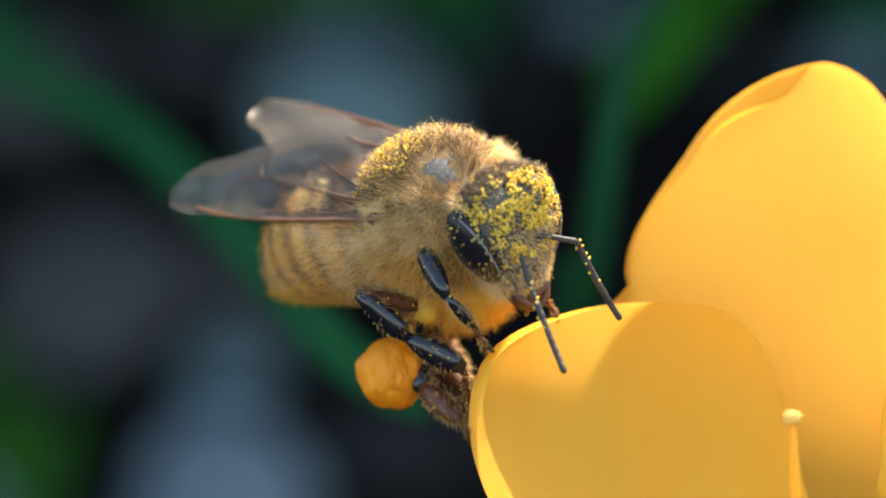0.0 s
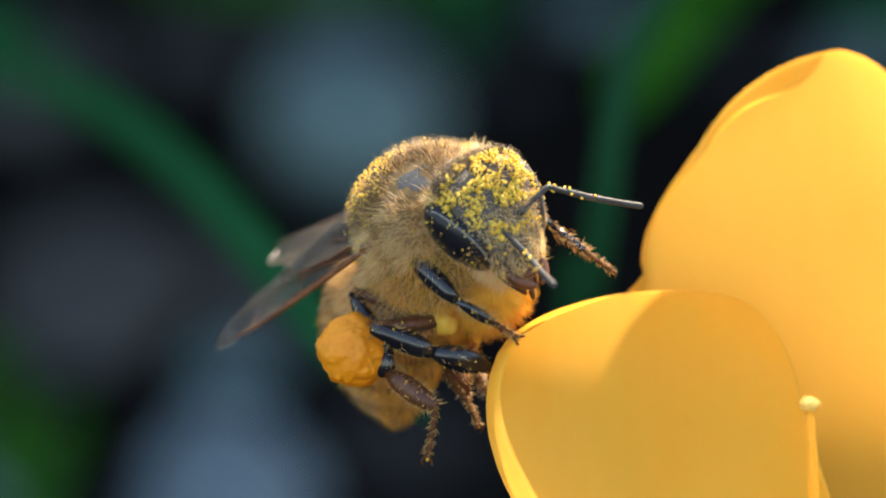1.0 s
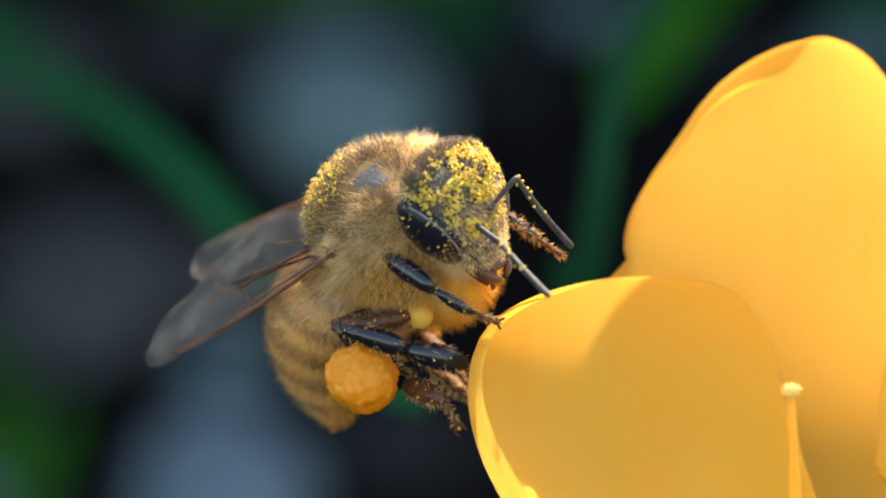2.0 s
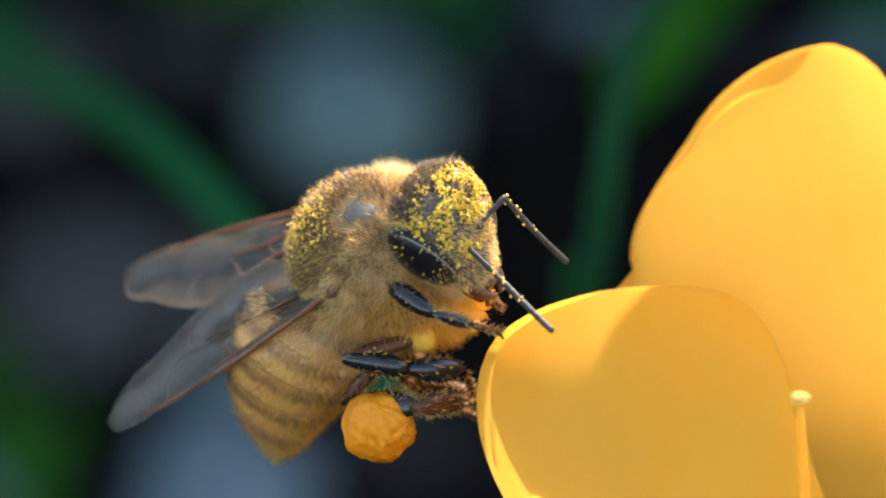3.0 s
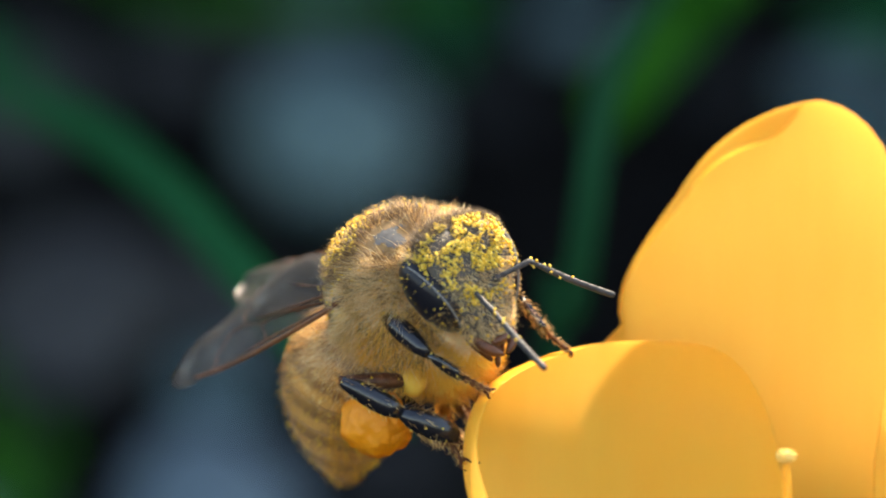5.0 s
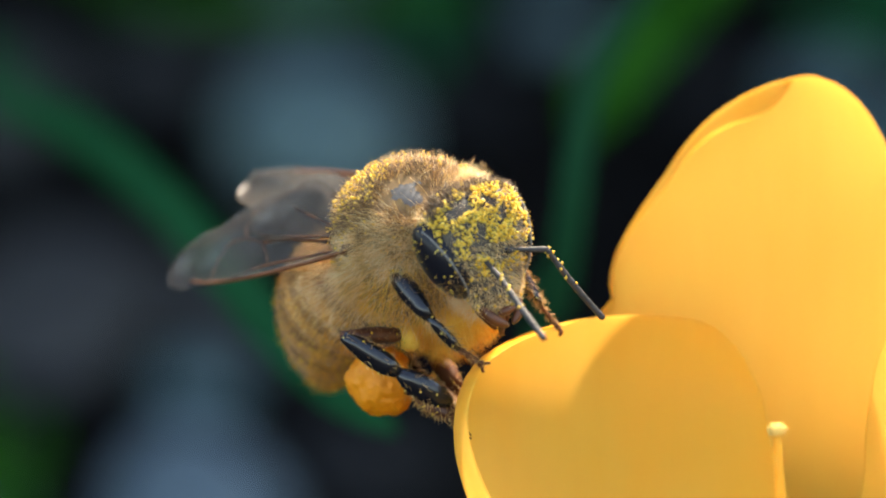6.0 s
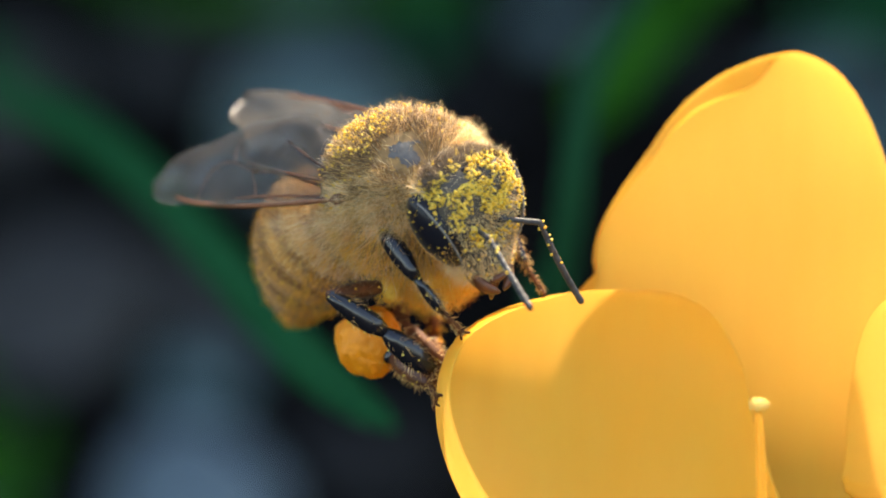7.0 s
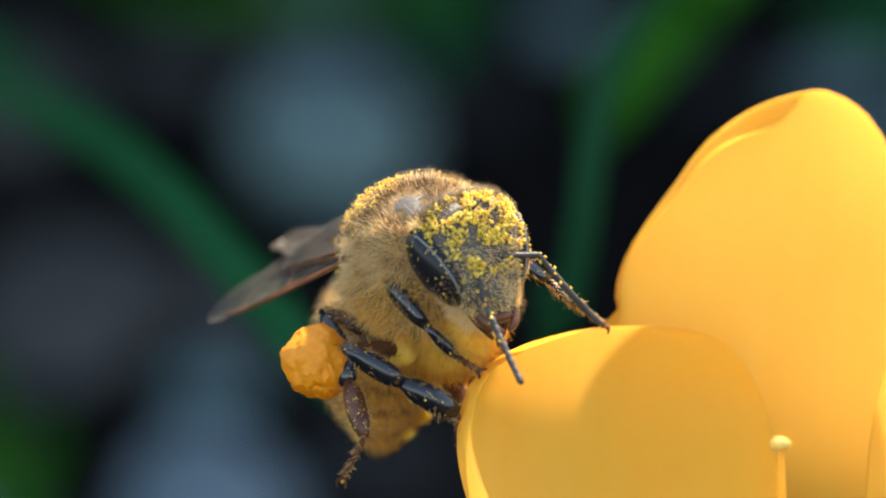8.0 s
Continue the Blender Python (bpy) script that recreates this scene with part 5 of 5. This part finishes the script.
ABDOMEN = [
    (0, -0.98, -0.15, -0.10),
    (0.2, -0.95, -0.14, -0.29),
    (0.5, -0.62, -0.17, -0.78),
    (1, -0.79, -0.21, -0.57),
    (2.5, -0.90, -0.23, -0.37),
    (2.7, -0.95, -0.24, -0.21),
    (3, -0.93, -0.29, -0.21),
    (3.2, -0.84, -0.25, -0.48),
    (3.5, -0.54, -0.10, -0.84),
    (3.8, -0.47, -0.08, -0.88),
    (4, -0.54, -0.03, -0.84),
    (4.5, -0.53, -0.20, -0.82),
    (5, -0.86, -0.22, -0.48),
    (6.5, -0.91, -0.02, -0.41),
    (7, -0.84, -0.16, -0.51),
    (7.5, -0.92, -0.29, -0.27),
    (8, -0.78, -0.03, -0.62),
]
WING_RIGHT = [
    (0, -0.99, 0.04, 0.13, 0.10, 0.86, 0.49),
    (0.2, -0.99, -0.03, 0.09, 0.02, 0.88, 0.47),
    (0.5, -1.00, -0.02, 0.06, 0, 0.91, 0.42),
    (1, -1.00, -0.03, 0.04, -0.02, 0.94, 0.33),
    (2.5, -0.99, 0.03, 0.15, 0.10, 0.87, 0.47),
    (2.7, -0.98, 0.13, 0.13, 0.18, 0.90, 0.38),
    (3, -0.99, 0.03, 0.15, 0.08, 0.97, 0.25),
    (3.2, -1.00, -0.02, 0.08, 0.01, 0.96, 0.29),
    (3.5, -1.00, 0.01, 0.04, 0.03, 0.93, 0.37),
    (3.8, -1.00, -0.04, 0.02, -0.04, 0.92, 0.38),
    (4, -0.99, 0.11, 0.07, 0.10, 0.92, 0.37),
    (4.5, -0.99, 0.08, 0.04, 0.09, 0.92, 0.36),
    (5, -1.00, -0.02, 0.11, 0.04, 0.86, 0.52),
    (6.5, -0.99, 0.04, 0.07, 0.08, 0.82, 0.56),
    (7, -1.00, 0.02, 0.02, 0.04, 0.83, 0.55),
    (7.5, -1.00, -0.02, 0.06, 0, 0.84, 0.54),
    (8, -0.99, -0.01, 0.07, 0.02, 0.86, 0.49),
]
WING_LEFT = [
    (0, -0.96, 0.13, 0.29, -0.13, -0.98, 0.02),
    (0.2, -0.94, 0.11, 0.34, -0.12, -0.98, -0.04),
    (0.5, -0.97, -0.03, 0.24, 0, -0.99, -0.17),
    (1, -0.97, 0.01, 0.18, -0.02, -1.00, -0.07),
    (2.5, -0.96, 0.14, 0.28, -0.18, -0.97, -0.18),
    (2.7, -0.89, 0.36, 0.27, -0.38, -0.93, -0.07),
    (3, -0.91, 0.24, 0.31, -0.25, -0.97, -0.03),
    (3.2, -0.94, 0.17, 0.28, -0.20, -0.97, -0.08),
    (3.5, -0.99, 0.03, 0.19, -0.08, -0.97, -0.20),
    (3.8, -0.99, -0.01, 0.21, -0.03, -0.98, -0.16),
    (4, -0.98, 0.05, 0.18, -0.07, -0.98, -0.13),
    (4.5, -0.97, 0.16, 0.19, -0.20, -0.97, -0.23),
    (5, -0.96, 0.04, 0.30, -0.10, -0.97, -0.19),
    (6.5, -0.97, 0.12, 0.25, -0.14, -0.97, -0.09),
    (7, -1.00, 0.10, 0.18, -0.10, -0.99, -0.08),
    (7.5, -0.97, 0.04, 0.29, -0.04, -0.99, 0),
    (8, -0.96, -0.02, 0.26, -0.01, -1.00, -0.07),
]
# seconds, millimetres to the right and up, degrees of lean
SWAY_A = [
    (0, 0.00, -0.00, -0.00),
    (0.2, 0.06, 0.08, 0.32),
    (0.4, -0.00, 0.61, 0.65),
    (0.5, -0.07, 0.52, 0.81),
    (0.6, -0.07, 0.45, 0.71),
    (0.8, 0.24, -0.14, 0.52),
    (1, 0.36, 0.22, 0.33),
    (1.2, -0.23, 0.54, 0.26),
    (2.3, 0.16, 0.62, -0.14),
    (2.5, 0.43, 0.55, -0.22),
    (2.7, -0.33, 0.04, 0.21),
    (2.9, -0.14, 0.03, 0.64),
    (3, 0.08, 0.24, 0.85),
    (3.1, 0.28, 0.42, 1.07),
]
SWAY_B = [
    (3.3, 0.22, -0.04, 1.50),
    (3.5, -0.22, -1.14, 1.93),
    (3.7, 0.61, -0.51, 0.45),
    (3.9, 1.38, 0.45, -1.04),
    (4, 1.31, 0.73, -1.78),
    (4.1, 1.19, 0.79, -1.23),
    (4.3, 0.57, 0.77, -0.13),
    (4.5, -0.31, -0.64, 0.97),
    (4.7, -0.17, -0.91, 0.58),
    (4.9, 0.35, -0.86, 0.19),
    (5, 0.22, -0.68, -0.01),
    (5.1, 0.04, -0.60, -0.02),
    (5.2, -0.05, -0.08, -0.02),
    (6.3, 0.55, 0.05, -0.12),
    (6.5, 0.33, -0.20, -0.13),
    (6.7, 0.27, 0.54, -0.30),
    (6.9, -0.10, 0.70, -0.46),
    (7, -0.00, 0.69, -0.55),
    (7.1, -0.03, 0.69, -0.45),
    (7.3, 0.11, 0.19, -0.26),
    (7.5, 0.25, -0.25, -0.07),
    (7.8, 0.27, -0.13, -0.74),
    (8, 0.26, -0.11, -1.18),
]


def sway(t):
    x, y, lean = glide(SWAY_A + SWAY_B, t)
    return SLANT @ Matrix.Translation(Vector((x, y, 0)) * MM) @ pose(0, 0, 0, 0, 0, lean)


def limb_rows(hip, sizes, upper, lower, times, up):
    """Poses of the joints of a leg, each hung on the end of the one before."""
    out = [[] for _ in sizes]
    for t in times:
        ways = glide(upper, t).reshape(-1, 3)
        if lower:
            ways = np.concatenate([ways, glide(lower, t).reshape(-1, 3)])
        p = Vector(hip)
        for k, size in enumerate(sizes):
            m = along(p, ways[k], up)
            out[k].append((t, m))
            p = p + Vector(ways[k]).normalized() * size
    return out


def motions():
    times = [round(0.1 * i, 1) for i in range(81)]
    walk(flower, [(t, sway(t) @ Matrix.Translation(STAND * MM)) for t in times])
    walk(bee, [(t, sway(t) @ Matrix.Translation(Vector(glide(BEE_ROWS, t)[:3]) * MM) @ turned(glide(BEE_ROWS, t)[3:])) for t in times])
    skull = {t: Matrix.Translation(NECK * MM) @ turned(glide(HEAD_ROWS, t)) for t in times}
    walk(bee_parts["head"], [(t, skull[t]) for t in times])
    walk(bee_parts["abdomen"], [(t, along(WAIST, glide(ABDOMEN, t), (0.15, 0, 1))) for t in times])
    for side, flip, rows in (("right", -1, ANTENNA_RIGHT), ("left", 1, ANTENNA_LEFT)):
        scape, whip = bee_parts["antenna_" + side]
        first, second = [], []
        for t in times:
            a, b = glide(rows, t).reshape(2, 3)
            root = FACE + Vector((0.96, 0.43 * flip, -0.03))
            first.append((t, skull[t] @ along(root, a, (0, 0, 1))))
            second.append((t, skull[t] @ along(root + Vector(a).normalized() * 1.1, b, (0, 0, 1))))
        walk(scape, first)
        walk(whip, second)
    for side, flip, rows in (("right", -1, WING_RIGHT), ("left", 1, WING_LEFT)):
        root = Vector((WING_ROOT.x, flip * WING_ROOT.y, WING_ROOT.z))
        path = []
        for t in times:
            a, b = glide(rows, t).reshape(2, 3)
            a, b = Vector(a).normalized(), Vector(b)
            path.append((t, along(root, a, a.cross(b))))
        walk(bee_parts["wing_" + side][0], path)
        walk(bee_parts["wing_" + side][1], path)
    near, beyond = (0.6, -0.75, 0.25), (0.6, 0.75, 0.25)
    other = Vector((1, -1, 1))
    table = (
        ("fore_right", FORE_HIP * other, FORE_JOINTS, FORE_RIGHT_UPPER, FORE_RIGHT_LOWER, near),
        ("fore_left", FORE_HIP, FORE_JOINTS, FORE_LEFT_UPPER, FORE_LEFT_LOWER, beyond),
        ("mid_right", MID_HIP * other, MID_JOINTS, MID_RIGHT_UPPER, MID_RIGHT_LOWER, near),
        ("mid_left", Vector((-0.3, 1.12, -2.08)), MID_JOINTS, MID_LEFT_UPPER, MID_LEFT_LOWER, beyond),
        ("hind_right", HIND_HIP * other, HIND_JOINTS, HIND_RIGHT_UPPER, HIND_RIGHT_LOWER, near),
        ("hind_left", HIND_HIP, HIND_JOINTS, HIND_LEFT_UPPER, HIND_LEFT_LOWER, beyond))
    for name, hip, sizes, upper, lower, up in table:
        for joint, rows in zip(bee_parts[name], limb_rows(hip, sizes, upper, lower, times, up)):
            walk(joint, rows)


motions()
